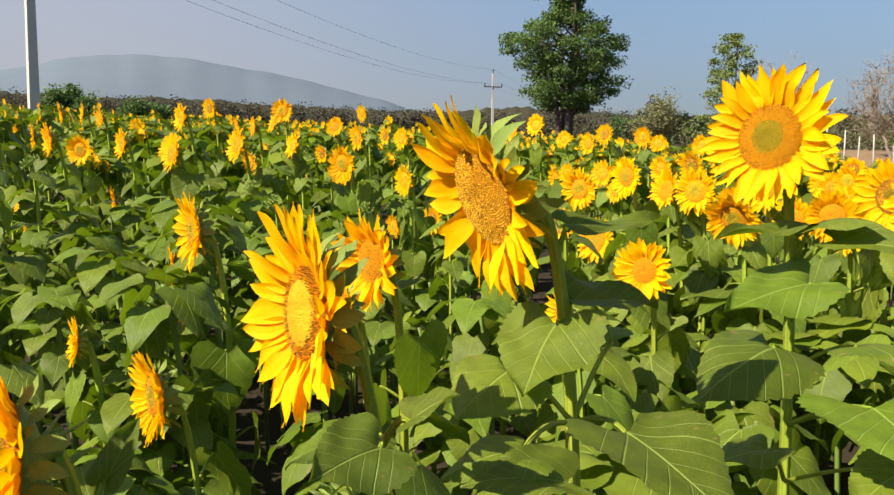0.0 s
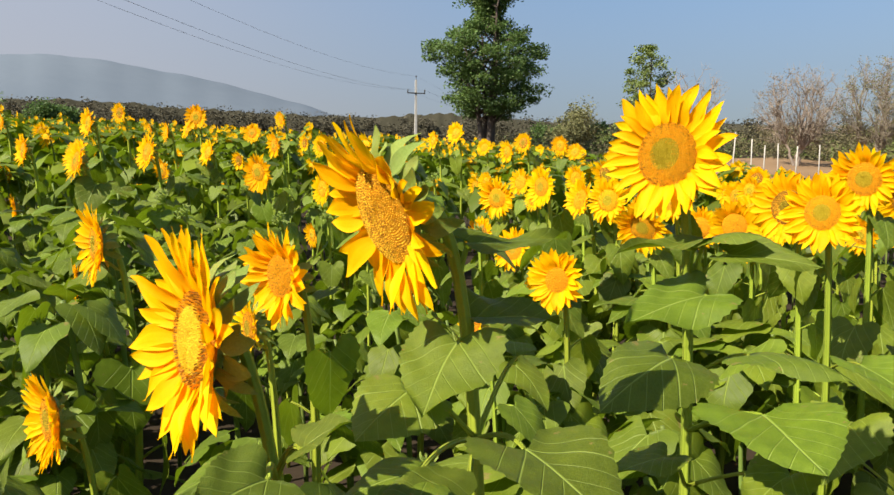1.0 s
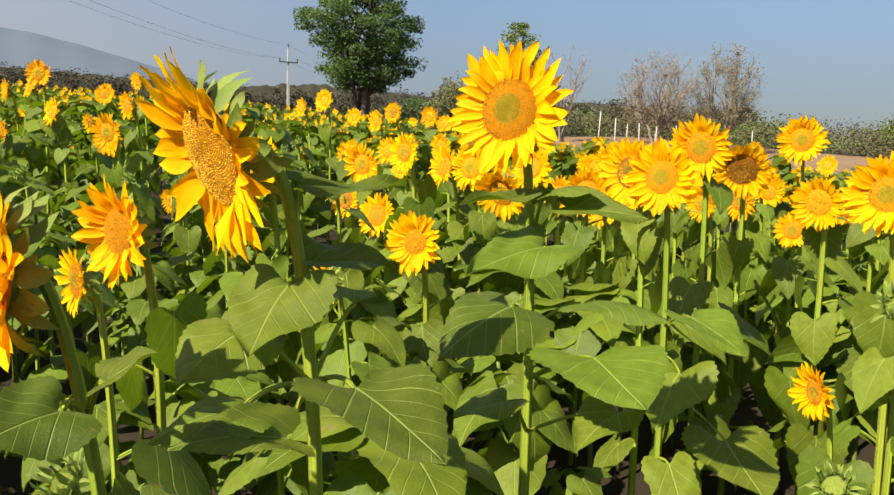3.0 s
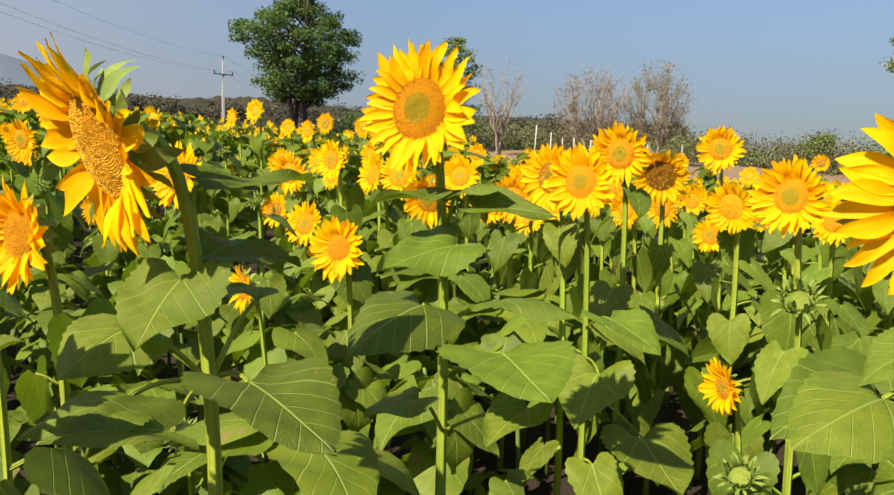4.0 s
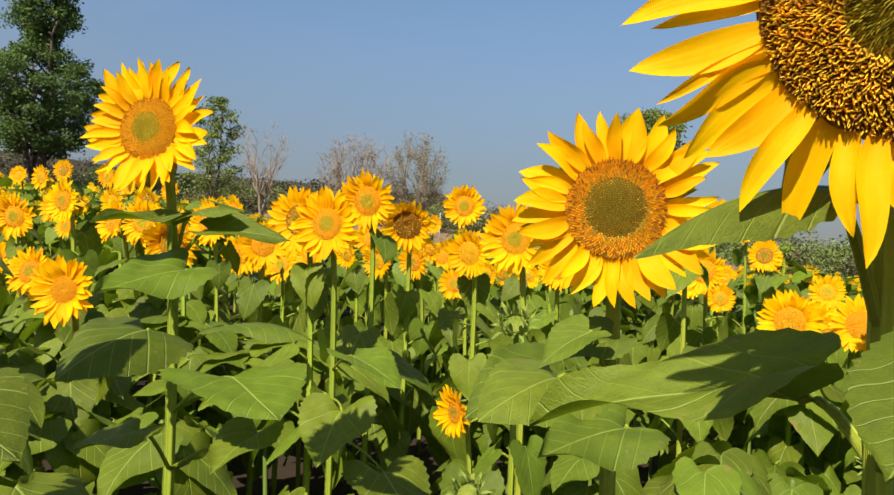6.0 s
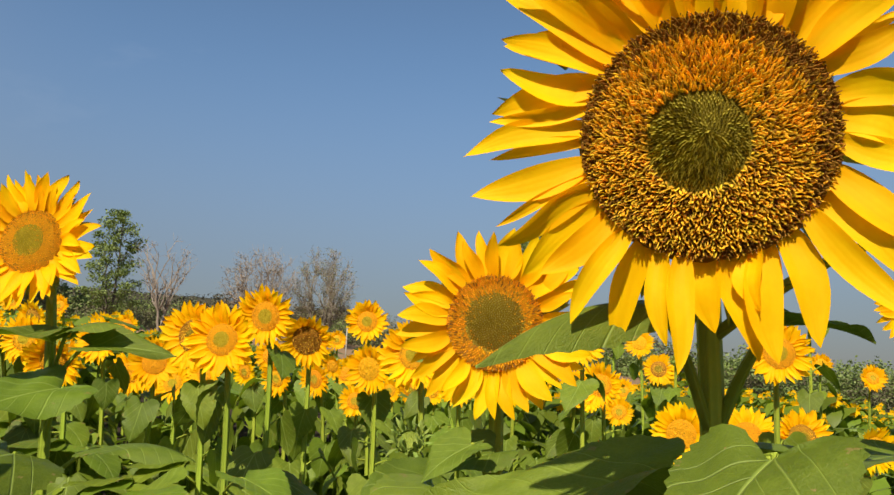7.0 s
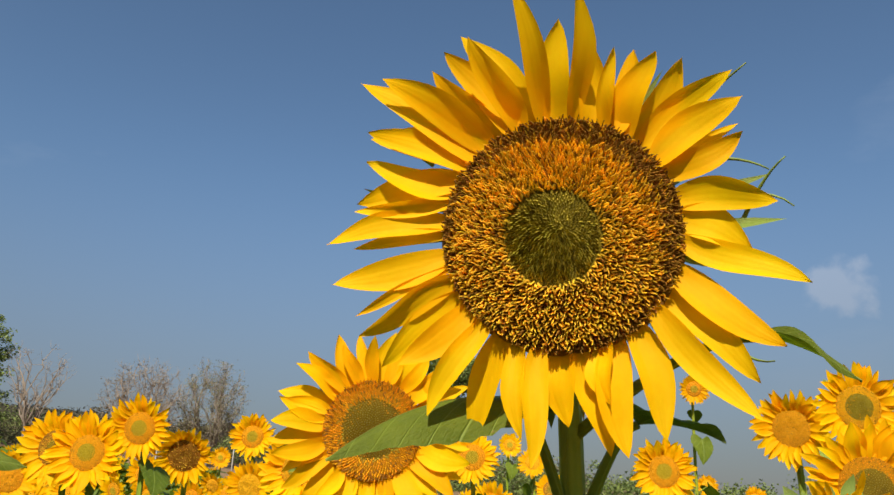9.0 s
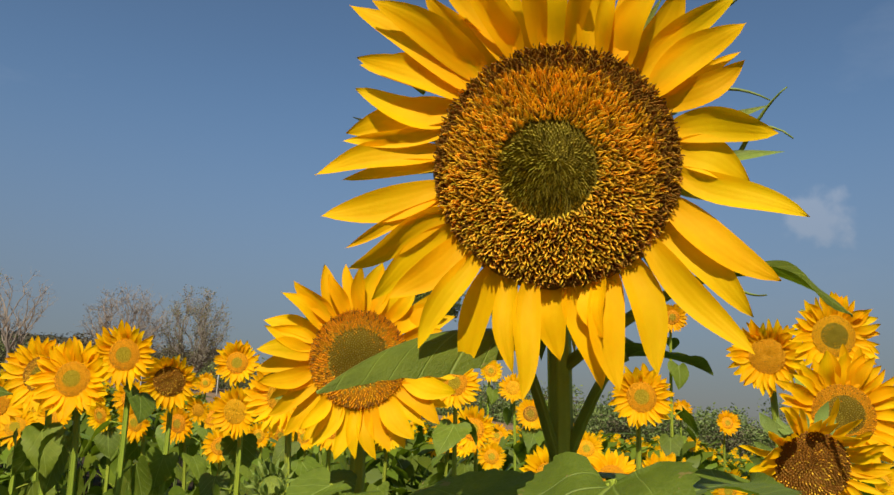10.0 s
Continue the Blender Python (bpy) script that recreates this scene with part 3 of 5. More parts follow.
def bare_tree(bearing, r, label, seed, profile, trunks, radius, limbs, twigs, reach, leaf=None, per=0):
    """A tree out of leaf: limbs fork from the trunks into a rounded crown of fine twigs. profile: heights and half-widths of the crown."""
    rng = rng_of(seed)
    thing = tagged(new("bare_tree"), label, "tree")
    thing.matrix_basis = Matrix.Translation(polar(bearing, r))
    heights, widths = [p[0] for p in profile], [p[1] for p in profile]
    wood, fine, tips = [], [], []
    stems = []
    for k in range(trunks):
        a = 6.283 * k / trunks + rng.random()
        out = np.array((math.cos(a), math.sin(a), 0.0))
        lean = max(widths) * (0.15 if trunks == 1 else 0.4)
        line = np.array([out * (radius * (trunks > 1) + lean * t**1.5) + rng.normal(0, 0.04, 3) * (t > 0) + (0, 0, 0.5 * heights[-1] * t - 0.15) for t in np.linspace(0, 1, 10)])
        wood.append(tube(line, np.linspace(radius, radius * 0.4, 10), 7))
        stems.append(line)
    for k in range(limbs):
        z = heights[0] + (heights[-1] - heights[0]) * (k + rng.random()) / limbs
        wide = float(np.interp(z, heights, widths))
        a, q = k * 2.4 + rng.normal(0, 0.3), wide * math.sqrt(rng.uniform(0.25, 1.0))
        end = np.array((math.cos(a) * q, math.sin(a) * q, z))
        line = min(stems, key=lambda w: float(np.hypot(*(w[-1][:2] - end[:2]))))
        root = line[int(np.argmin(abs(line[:, 2] - max(0.22 * heights[-1], z - 1.3 * q - 0.7))))]
        curve = np.array(bezier(root, root + (end - root) * 0.35 + (0, 0, 0.2), root + (end - root) * 0.7 + (0, 0, 0.1), end, 8))
        curve[1:-1] += rng.normal(0, 0.09, (6, 3))
        wood.append(tube(curve, np.linspace(radius * 0.42, 0.016, 8), 5))
        for i in range(twigs):
            at = curve[int(rng.integers(4, 8))]
            way = (end - root) / (np.linalg.norm(end - root) + 1e-6) * 0.5 + rng.normal(0, 0.7, 3) + (0, 0, 0.12)
            way /= np.linalg.norm(way)
            go = reach * rng.uniform(0.5, 1.2)
            bend = at + way * go * 0.5 + rng.normal(0, 0.06, 3)
            tip = at + way * go + (0, 0, 0.08 * go) + rng.normal(0, 0.08, 3)
            fine.append(tube([at, bend, tip], [0.013, 0.009, 0.005], 3))
            tips += [bend, tip]
            side = bend + (rng.normal(0, 0.5, 3) + way * 0.6) * go * 0.5
            fine.append(tube([bend, (bend + side) / 2 + rng.normal(0, 0.03, 3), side], [0.008, 0.007, 0.004], 3))
            tips.append(side)
    part("trunk", mesh_of("trunk", joined(*wood), [M_PALE_BARK]), thing)
    part("twig_crown", mesh_of("twig_crown", joined(*fine), [M_TWIG]), thing)
    if leaf:
        part("crown", soup("crown", [(QUAD, leaf_places(tips, rng, per, 0.22, 0.075))], [leaf]), thing)
    return thing


bare_tree(22.9, 50, "leafless pale tree with spreading limbs", 16, ((2.9, 0.8), (4.0, 1.8), (4.8, 2.1), (5.5, 1.6), (5.8, 0.6)), 2, 0.1, 24, 9, 0.6)
bare_tree(29.6, 50, "pale almost leafless tree with dense fine twigs", 17, ((1.5, 1.3), (2.5, 2.3), (3.6, 2.6), (4.6, 2.3), (5.2, 1.5), (5.5, 0.6)), 3, 0.1, 70, 16, 0.65, M_DRY, 1.2)
bare_tree(34.2, 50, "pale tree with dry whitish leaves", 18, ((1.6, 0.9), (2.7, 1.7), (4.0, 2.1), (5.2, 1.9), (5.8, 1.2), (6.1, 0.5)), 3, 0.1, 66, 13, 0.65, M_PALE_LEAF, 2.6)


def build_scrub():
    """Low bushes along the far side of the field."""
    rng = rng_of(21)
    green, dry = [], []
    for k in range(720):
        b, r = rng.uniform(9, 100), rng.uniform(56, 85)
        x, y, z = polar(b, r)
        h = rng.uniform(0.4, 1.7) * float(np.interp(b, (9, 16, 40, 50, 60, 100), (0.8, 1.2, 1.35, 1.7, 1.8, 1.8)))
        pts = [np.array((x + rng.normal(0, 1.0), y + rng.normal(0, 1.0), z + h * rng.random() * 1.1)) for _ in range(4)]
        (green if rng.random() < (0.75 if b > 48 else 0.35) else dry).extend(leaf_places(pts, rng, 80 if b < 55 else 110, 1.0, 0.15 if b < 55 else 0.19))
    tagged(new("scrub", soup("scrub", [(QUAD, dry)], [M_SCRUB])), "brownish dry scrub along the field's far edge", "scrub", kind="stuff")
    tagged(new("bushes", soup("bushes", [(QUAD, green)], [M_CROWN_LIGHT])), "low green bushes among the dry scrub", "bush", kind="stuff")


def build_belt():
    """The dark belt of woods under the hill."""
    rng = rng_of(22)
    n, deep = 700, 26
    v = []
    for j in range(deep + 1):
        for i in range(n + 1):
            b, r = -58 + 96 * i / n, 165 + 3.4 * j
            x, y, z = polar(b, r)
            p = Vector((x, y, 0))
            h = 4.3 + 0.8 * noise.noise(p * 0.03) + 0.7 * noise.noise(p * 0.19) + 0.4 * noise.noise(p * 0.6)
            v.append((x, y, z + (0 if j == 0 else max(0.5, h * float(np.interp(b, (-58, 0, 6, 30, 38), (1.3, 1.3, 1.55, 1.4, 0.6)))))))
    w = n + 1
    f = [(j * w + i, j * w + i + 1, (j + 1) * w + i + 1, (j + 1) * w + i) for j in range(deep) for i in range(n)]
    v = np.array(v)
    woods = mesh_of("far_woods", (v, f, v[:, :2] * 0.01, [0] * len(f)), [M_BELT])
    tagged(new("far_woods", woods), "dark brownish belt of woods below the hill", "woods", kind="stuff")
    rows = []
    for k in range(1000):
        b, r = rng.uniform(-50, 36), rng.uniform(158, 190)
        x, y, z = polar(b, r)
        h = rng.uniform(3.4, 5.6) * (1.15 if b > 3 else 1.0)
        pts = [np.array((x + rng.normal(0, 0.8), y + rng.normal(0, 0.8), z + h * q)) for q in (0.25, 0.55, 0.85, 1.0)]
        rows.extend(leaf_places(pts, rng, 34, 1.4, 0.5, tilt=0.6))
    edge = new("woods_edge", soup("woods_edge", [(QUAD, rows)], [M_BELT_LEAF]))
    tagged(edge, "brownish half-dry trees along the edge of the woods", "woods", kind="stuff")


build_scrub()
build_belt()


def box(sx, sy, sz, at=(0, 0, 0)):
    v = np.array([(x, y, z) for x in (-0.5, 0.5) for y in (-0.5, 0.5) for z in (-0.5, 0.5)]) * (sx, sy, sz) + at
    f = [(0, 1, 3, 2), (4, 6, 7, 5), (0, 4, 5, 1), (2, 3, 7, 6), (0, 2, 6, 4), (1, 5, 7, 3)]
    return v, f, v[:, :2], [0] * 6


def utility_pole(bearing, r, height, width, label, turn):
    x, y, z = polar(bearing, r)
    pole = tagged(new("utility_pole"), label, "pole")
    pole.matrix_basis = Matrix.Translation((x, y, z)) @ Matrix.Rotation(radians(turn), 4, "Z")
    v, f, uv, s = box(1, 1, height + 0.4, (0, 0, height / 2 - 0.2))
    v[:, :2] *= np.where(v[:, 2:3] > 1, width * 0.65, width)
    shaft = mesh_of("shaft", (v, f, uv, s), [M_CONCRETE], smooth=False)
    part("shaft", shaft, pole)
    for drop, span in ((1.35, 1.9),):
        part("crossarm", mesh_of("crossarm", box(span, 0.09, 0.1, (0, -width * 0.45, height - drop)), [M_IRON], smooth=False), pole)
        for sx in (-0.47, 0.47):
            pin = lathe([(0.001, 0, 0), (0.05, 0, 0), (0.07, 0.08, 0), (0.04, 0.14, 0), (0.08, 0.2, 0), (0.08, 0.27, 0), (0.001, 0.34, 0)], 8)
            part("insulator", mesh_of("insulator", moved(pin, Matrix.Translation((sx * span, -width * 0.45, height - drop + 0.05))), [M_IRON]), pole)
    top = lathe([(0.03, 0, 0), (0.03, 0.25, 0), (0.07, 0.26, 0), (0.07, 0.42, 0), (0.001, 0.46, 0)], 8)
    part("insulator", mesh_of("insulator", moved(top, Matrix.Translation((0, 0, height))), [M_IRON]), pole)
    return [pole.matrix_basis @ Vector(p) for p in ((-0.47 * 1.9, -width * 0.45, height - 1.0), (0.47 * 1.9, -width * 0.45, height - 1.0), (0, 0, height + 0.4))]


ends_a = utility_pole(-27.9, 26, 7.4, 0.3, "square grey concrete utility pole near the field", 42)
ends_b = utility_pole(3.0, 80, 7.0, 0.26, "grey concrete utility pole with an iron crossarm", 12)
ends_c = [Vector(polar(12, 165)) + Vector((dx, 0, 7)) for dx in (-0.9, 0.9, 0.2)]
for first, second, sag in ((ends_a, ends_b, 1.1), (ends_b, ends_c, 1.4)):
    for a, b in zip(first, second):
        pts = [a.lerp(b, t) - Vector((0, 0, sag * 4 * t * (1 - t))) for t in np.linspace(0, 1, 24)]
        wire = new("power_line", mesh_of("power_line", tube([tuple(p) for p in pts], 0.0075, 5), [M_WIRE]))
        tagged(wire, "thin sagging overhead wire between utility poles", "wire", "overhead wires")


def fence_post(bearing, r, height, lean):
    x, y, z = polar(bearing, r)
    post = new("fence_post", mesh_of("fence_post", tube([(0, 0, -0.2), (lean * 0.4, 0, height * 0.5), (lean, 0, height)], [0.035, 0.03, 0.026], 7), [M_POST]))
    post.matrix_basis = Matrix.Translation((x, y, z))
    tagged(post, "whitewashed post at the field's far edge", "post", "fence posts")


for bearing, r, height, lean in ((25.6, 38, 2.2, 0.1), (26.8, 38, 1.9, 0.0), (27.6, 39, 1.6, 0.03), (28.5, 39, 1.7, -0.04), (29.6, 40, 1.6, 0.05), (31.0, 40, 1.7, 0.0), (33.6, 41, 1.6, 0.04), (36.0, 42, 1.7, 0.0)):
    fence_post(bearing, r, height, lean)


# sunflowers: shared pieces
R0 = rng_of(40)
PETALS = [mesh_of("petal", petal(10, 6, R0, wide=w, curl=c, cup=k, twist=tw), [M_PETAL]) for w, c, k, tw in ((0.38, 0.04, 0.12, 0.06), (0.35, 0.1, 0.15, -0.1), (0.32, -0.05, 0.12, 0.14), (0.4, 0.07, 0.05, 0.0), (0.29, 0.14, 0.2, -0.16), (0.35, -0.1, 0.1, 0.1))]
BRACTS = [mesh_of("bract", petal(5, 2, R0, wide=w, curl=c, cup=0.2, wavy=0.03), [M_BRACT]) for w, c in ((0.5, 0.1), (0.42, -0.25), (0.36, 0.3))]
LEAVES = [mesh_of("leaf", stalked(22, 6, R0, stalk=st, rise=ri, droop_angle=da, wide=wi, droop=dr, fold=fo, wavy=0.03), [M_LEAF, M_STEM]) for st, ri, da, wi, dr, fo in ((0.5, 38, -38, 0.85, 0.25, 0.15), (0.42, 30, -20, 0.78, 0.35, 0.2), (0.55, 45, -55, 0.9, 0.2, 0.1), (0.4, 25, -10, 0.7, 0.4, 0.25), (0.5, 35, -30, 0.82, 0.15, -0.08), (0.45, 50, -70, 0.88, 0.1, 0.12))]
BLADES = [mesh_of("leaf", blade(34, 8, R0, wide=w, droop=d, fold=fo, wavy=wa * 1.7, teeth=0.03, arch=True), [M_LEAF]) for w, d, fo, wa in ((1.0, 0.1, 0.12, 0.025), (1.0, 0.16, 0.2, 0.03), (1.0, 0.05, 0.05, 0.03), (1.0, 0.2, -0.1, 0.02))]


def dome(r):
    """Height of the disc's face at the radius r, in units of the disc."""
    return 0.16 * (1 - r * r) - 0.05 * math.exp(-((r / 0.22) ** 2))


def disc_shape(style, count, rng, sharp=1.0, off=(0.0, 0.0), swell=0.0):
    """The seed disc of radius 1: a low dome set with florets in a spiral. Slots: olive heart, orange ring, brown, floret, spent, bud."""
    heart = {"young": 0.4, "open": 0.39, "old": 0.0, "dark": 0.57, "bud": 2.0, "fresh": 0.66, "ripe": 0.0}[style]
    rows = []
    for r in (0.001, 0.12, 0.25, 0.38, 0.5, 0.62, 0.74, 0.86, 0.95, 1.0):
        slot = (6 if style == "young" else 10 if style == "fresh" else 0) if r < heart else (2 if style in ("open", "ripe") else 1)
        rows.append((r, dome(r) + swell * math.exp(-((r / 0.3) ** 2)), slot))
    rows.append((1.04, -0.12, 2))
    shapes = [lathe(rows, 28)]
    spike = np.array(((-0.5, -0.35, 0), (0.5, -0.35, 0), (0, 0.55, 0), (0.0, 0.0, 1.0)))
    faces = [(0, 1, 3), (1, 2, 3), (2, 0, 3)]
    bend = np.array(((-0.5, -0.35, 0), (0.5, -0.35, 0), (0, 0.55, 0), (-0.38, -0.1, 0.6), (0.38, -0.1, 0.6), (0, 0.55, 0.6), (-0.3, 0.45, 1.15), (0.3, 0.45, 1.1), (0, 0.85, 1.0)))
    bfaces = [(0, 1, 4, 3), (1, 2, 5, 4), (2, 0, 3, 5), (3, 4, 7, 6), (4, 5, 8, 7), (5, 3, 6, 8), (6, 7, 8)]
    for k in range(count):
        r = math.sqrt((k + 0.5) / count) * 0.99
        a = k * 2.39996
        gap = 1.75 / math.sqrt(count)
        from_heart = math.hypot(r * math.cos(a) - off[0], r * math.sin(a) - off[1])
        if style == "open":
            ripe = (0.86 - 0.09 * math.sin(a + 0.5) if swell else 0.83) + rng.normal(0, 0.025)
            slot = (5 if rng.random() < 0.9 else 0) if from_heart < heart else 3 if rng.random() < (0.93 if r < ripe else 0.16) else 4
            tall = 0.055 if from_heart < heart else 0.066 if r < ripe else 0.05
        elif style == "ripe":
            slot, tall = 4 if rng.random() < 0.72 else 3, 0.08
        elif style == "fresh":
            slot = 11 if r < heart + rng.normal(0, 0.03) else 4 if rng.random() < 0.42 else 9
            tall = 0.03 if r < heart else 0.075
        elif style in ("young", "dark", "bud"):
            soft = heart + rng.normal(0, 0.11 if style == "dark" else 0.07)
            slot = (7 if style == "young" else 8 if style == "dark" else 5) if r < soft else 4 if rng.random() < (0.1 if r < 0.8 else 0.3) else 9
            tall = (0.07 if style == "dark" else 0.05) if r < heart else 0.045 + 0.02 * (r > 0.8)
        else:
            slot = (3 if count > 1000 else 9) if rng.random() < 0.88 - 0.2 * (r < 0.4) else 4
            tall = 0.05
        tall *= sharp * (0.75 + 0.5 * rng.random())
        tip = np.array((-math.sin(a), math.cos(a), 0))
        out = np.array((math.cos(a), math.sin(a), 0.0))
        swirl = a + (rng.random() - 0.5) * (4.0 if style == "open" and from_heart > heart else 1.4)
        c, s = math.cos(swirl - math.pi / 2), math.sin(swirl - math.pi / 2)
        v = (bend if count > 1200 and from_heart > heart else spike) * (gap * (0.4 if count > 2000 else 0.62), gap * (1.15 if count > 2000 else 0.75), tall)
        lean = (0.35 if from_heart > heart else -0.55 if swell else -0.35) * tall
        w = np.stack([v[:, 0] * c - v[:, 1] * s, v[:, 0] * s + v[:, 1] * c, v[:, 2]], 1)
        w = w + out * r + out * lean * (v[:, 2:3] / tall) + (0, 0, dome(r) + swell * math.exp(-((from_heart / 0.3) ** 2)) - 0.006) + tip * (rng.random() - 0.5) * gap * 0.3 * (v[:, 2:3] / tall)
        fs = bfaces if len(v) == 9 else faces
        shapes.append((w, fs, np.zeros((len(w), 2)), [slot] * len(fs)))
    return joined(*shapes)


DISC_MATS = [M_OLIVE, M_RING, M_DARK, M_FLORET, M_SPENT, M_CORE, M_HEART, M_HEART_BUD, M_CORE_DARK, M_ORANGE, M_GOLD, M_GOLD_BUD]
DISCS = {("young", 1): mesh_of("disc", disc_shape("young", 420, R0), DISC_MATS, False), ("open", 1): mesh_of("disc", disc_shape("open", 600, R0), DISC_MATS, False), ("old", 1): mesh_of("disc", disc_shape("old", 500, R0), DISC_MATS, False), ("young", 0): mesh_of("disc", disc_shape("young", 130, R0), DISC_MATS, False), ("old", 0): mesh_of("disc", disc_shape("old", 130, R0), DISC_MATS, False), ("open", 0): mesh_of("disc", disc_shape("open", 130, R0), DISC_MATS, False), ("bud", 1): mesh_of("disc", disc_shape("bud", 160, R0, 2.0), [M_BRACT, M_BRACT, M_BRACT, M_BRACT, M_BRACT, M_BUD], False), ("dark", 1): mesh_of("disc", disc_shape("dark", 500, R0), DISC_MATS, False), ("dark", 2): mesh_of("disc", disc_shape("dark", 1300, R0), DISC_MATS, False), ("young", 2): mesh_of("disc", disc_shape("young", 1150, R0), DISC_MATS, False), ("old", 2): mesh_of("disc", disc_shape("old", 1150, R0, 0.6), DISC_MATS, False), ("ripe", 1): mesh_of("disc", disc_shape("ripe", 500, R0), DISC_MATS, False), ("fresh", 2): mesh_of("disc", disc_shape("fresh", 900, R0), DISC_MATS, False), ("open", 2): mesh_of("disc", disc_shape("open", 4200, R0, 1.0, (-0.07, -0.06), 0.05), DISC_MATS, False)}


def calyx_shape():
    """The green back of a head, for a disc of radius 1."""
    return lathe([(0.97, -0.06, 0), (1.0, -0.14, 0), (0.96, -0.28, 0), (0.72, -0.44, 0), (0.36, -0.58, 0), (0.2, -0.78, 0), (0.14, -1.0, 0)], 20)


CALYX = mesh_of("flower_head", calyx_shape(), [M_BRACT])


def ray_rows(rng, count, length, lift, ragged):
    """Places of the ray petals round a disc of radius 1: poses and which petal."""
    rows = []
    for k in range(count):
        a = 6.2832 * (k + rng.uniform(-0.32, 0.32)) / count
        layer = k % 2
        el = radians(lift + rng.normal(0, 4 + 16 * ragged) + 8 * (1 - layer))
        if ragged:
            el += radians(ragged * 42 * max(0.0, math.sin(a)) ** 1.3)
        size = length * rng.uniform(0.82, 1.1) * (1.0 if layer else 0.94)
        m = Matrix.Rotation(a - math.pi / 2, 4, "Z") @ Matrix.Translation((0, 0.93, -0.02 - 0.05 * layer)) @ Matrix.Rotation(el, 4, "X") @ Matrix.Rotation(rng.normal(0, 0.09 + 0.3 * ragged), 4, "Y") @ Matrix.Rotation(rng.normal(0, 0.06), 4, "Z")
        rows.append((m @ Matrix.Diagonal((size * rng.uniform(0.85, 1.15), size, size, 1)), int(rng.integers(0, 6))))
    return rows


# ray petals of the largest head: bearing of the base on the disc, turn of the petal from there, length in disc radii
GIANT_UPPER = [(98, 4, 1.05), (83, 5, 1.02), (75, 10, 0.72), (67, 19, 0.62), (58, 15, 0.68), (47, -3, 0.93), (37, 3, 0.81), (38, -18, 0.71), (17, -17, 0.74), (7, -24, 0.58), (172, 18, 1.06), (179, 9, 0.8), (162, 26, 0.85), (150, 36, 0.91), (137, 28, 0.92), (136, 9, 1.18), (128, 17, 1.02), (122, 8, 0.8), (114, 10, 0.87), (105, 17, 1.01), (91, 4, 0.82), (110, 6, 0.75), (63, 6, 0.7), (52, 3, 0.78), (30, -6, 0.68), (142, 14, 0.86), (155, 16, 0.8)]
GIANT_LOWER = [(-4, -22, 0.96), (-18, -24, 0.98), (-31, -11, 0.96), (-40, -14, 1.09), (-52, -20, 0.9), (-63, -26, 0.92), (-69, -17, 0.49), (-82, 4, 0.87), (-90, 0, 0.61), (-101, 4, 0.89), (-113, 25, 0.79), (-120, 8, 0.94), (-130, 7, 0.89), (-140, 5, 0.76), (-147, 3, 0.91), (-156, 4, 0.94), (-163, 8, 0.88), (-170, 10, 1.0)]


def giant_rows(rng):
    """Places of the uneven ray petals of the largest head: the upper ones bend forward over the disc's edge."""
    rows = []
    for k, (a, turn, length) in enumerate(GIANT_UPPER + GIANT_LOWER):
        up = max(0.0, math.sin(radians(a)))
        el = radians(7 + 13 * up + rng.normal(0, 5))
        long = (length + 0.05) / math.cos(el)
        wide = (rng.uniform(1.0, 1.2) if a > 0 else rng.uniform(0.95, 1.15)) * (0.5 if a in (38, 179, 162, -163, 67) else 1.0)
        m = Matrix.Rotation(radians(a - 90), 4, "Z") @ Matrix.Translation((0, 0.94, 0.01 - 0.03 * (k % 3))) @ Matrix.Rotation(radians(turn), 4, "Z") @ Matrix.Rotation(el, 4, "X") @ Matrix.Rotation(rng.normal(0, 0.22), 4, "Y")
        rows.append((m @ Matrix.Diagonal((wide, long, 0.8, 1)), int(rng.integers(0, 6))))
    return rows


def bract_rows(rng, count, length):
    rows = []
    for k in range(count):
        a = 6.2832 * (k + rng.uniform(-0.3, 0.3)) / count
        el = radians(rng.uniform(-62, -12))
        m = Matrix.Rotation(a - math.pi / 2, 4, "Z") @ Matrix.Translation((0, 0.95, -0.16 - 0.1 * (k % 2))) @ Matrix.Rotation(el, 4, "X")
        s = length * rng.uniform(0.75, 1.3)
        rows.append((m @ Matrix.Diagonal((s, s, s, 1)), int(rng.integers(0, 3))))
    return rows


# whole rings of petals in one mesh, for the heads farther off
def ring_mesh(seed, count, length, lift, ragged):
    rng = rng_of(seed)
    shapes = [petal(4, 2, rng, wide=w, curl=c) for w, c in ((0.38, 0.05), (0.34, 0.12), (0.3, -0.04), (0.4, 0.08), (0.3, 0.15), (0.34, -0.1))]
    return mesh_of("corolla", joined(*[moved(shapes[i], m) for m, i in ray_rows(rng, count, length, lift, ragged)]), [M_PETAL])


RINGS = [ring_mesh(s, n, ln, lf, rg) for s, n, ln, lf, rg in ((51, 48, 1.2, 10, 0.05), (52, 44, 1.15, 6, 0.2), (53, 50, 1.25, 18, 0.0), (54, 44, 1.12, 2, 0.35))]
RIM = mesh_of("involucre", joined(*[moved(petal(4, 2, R0, wide=0.45, curl=0.1), m) for m, i in bract_rows(R0, 18, 0.75)]), [M_BRACT])


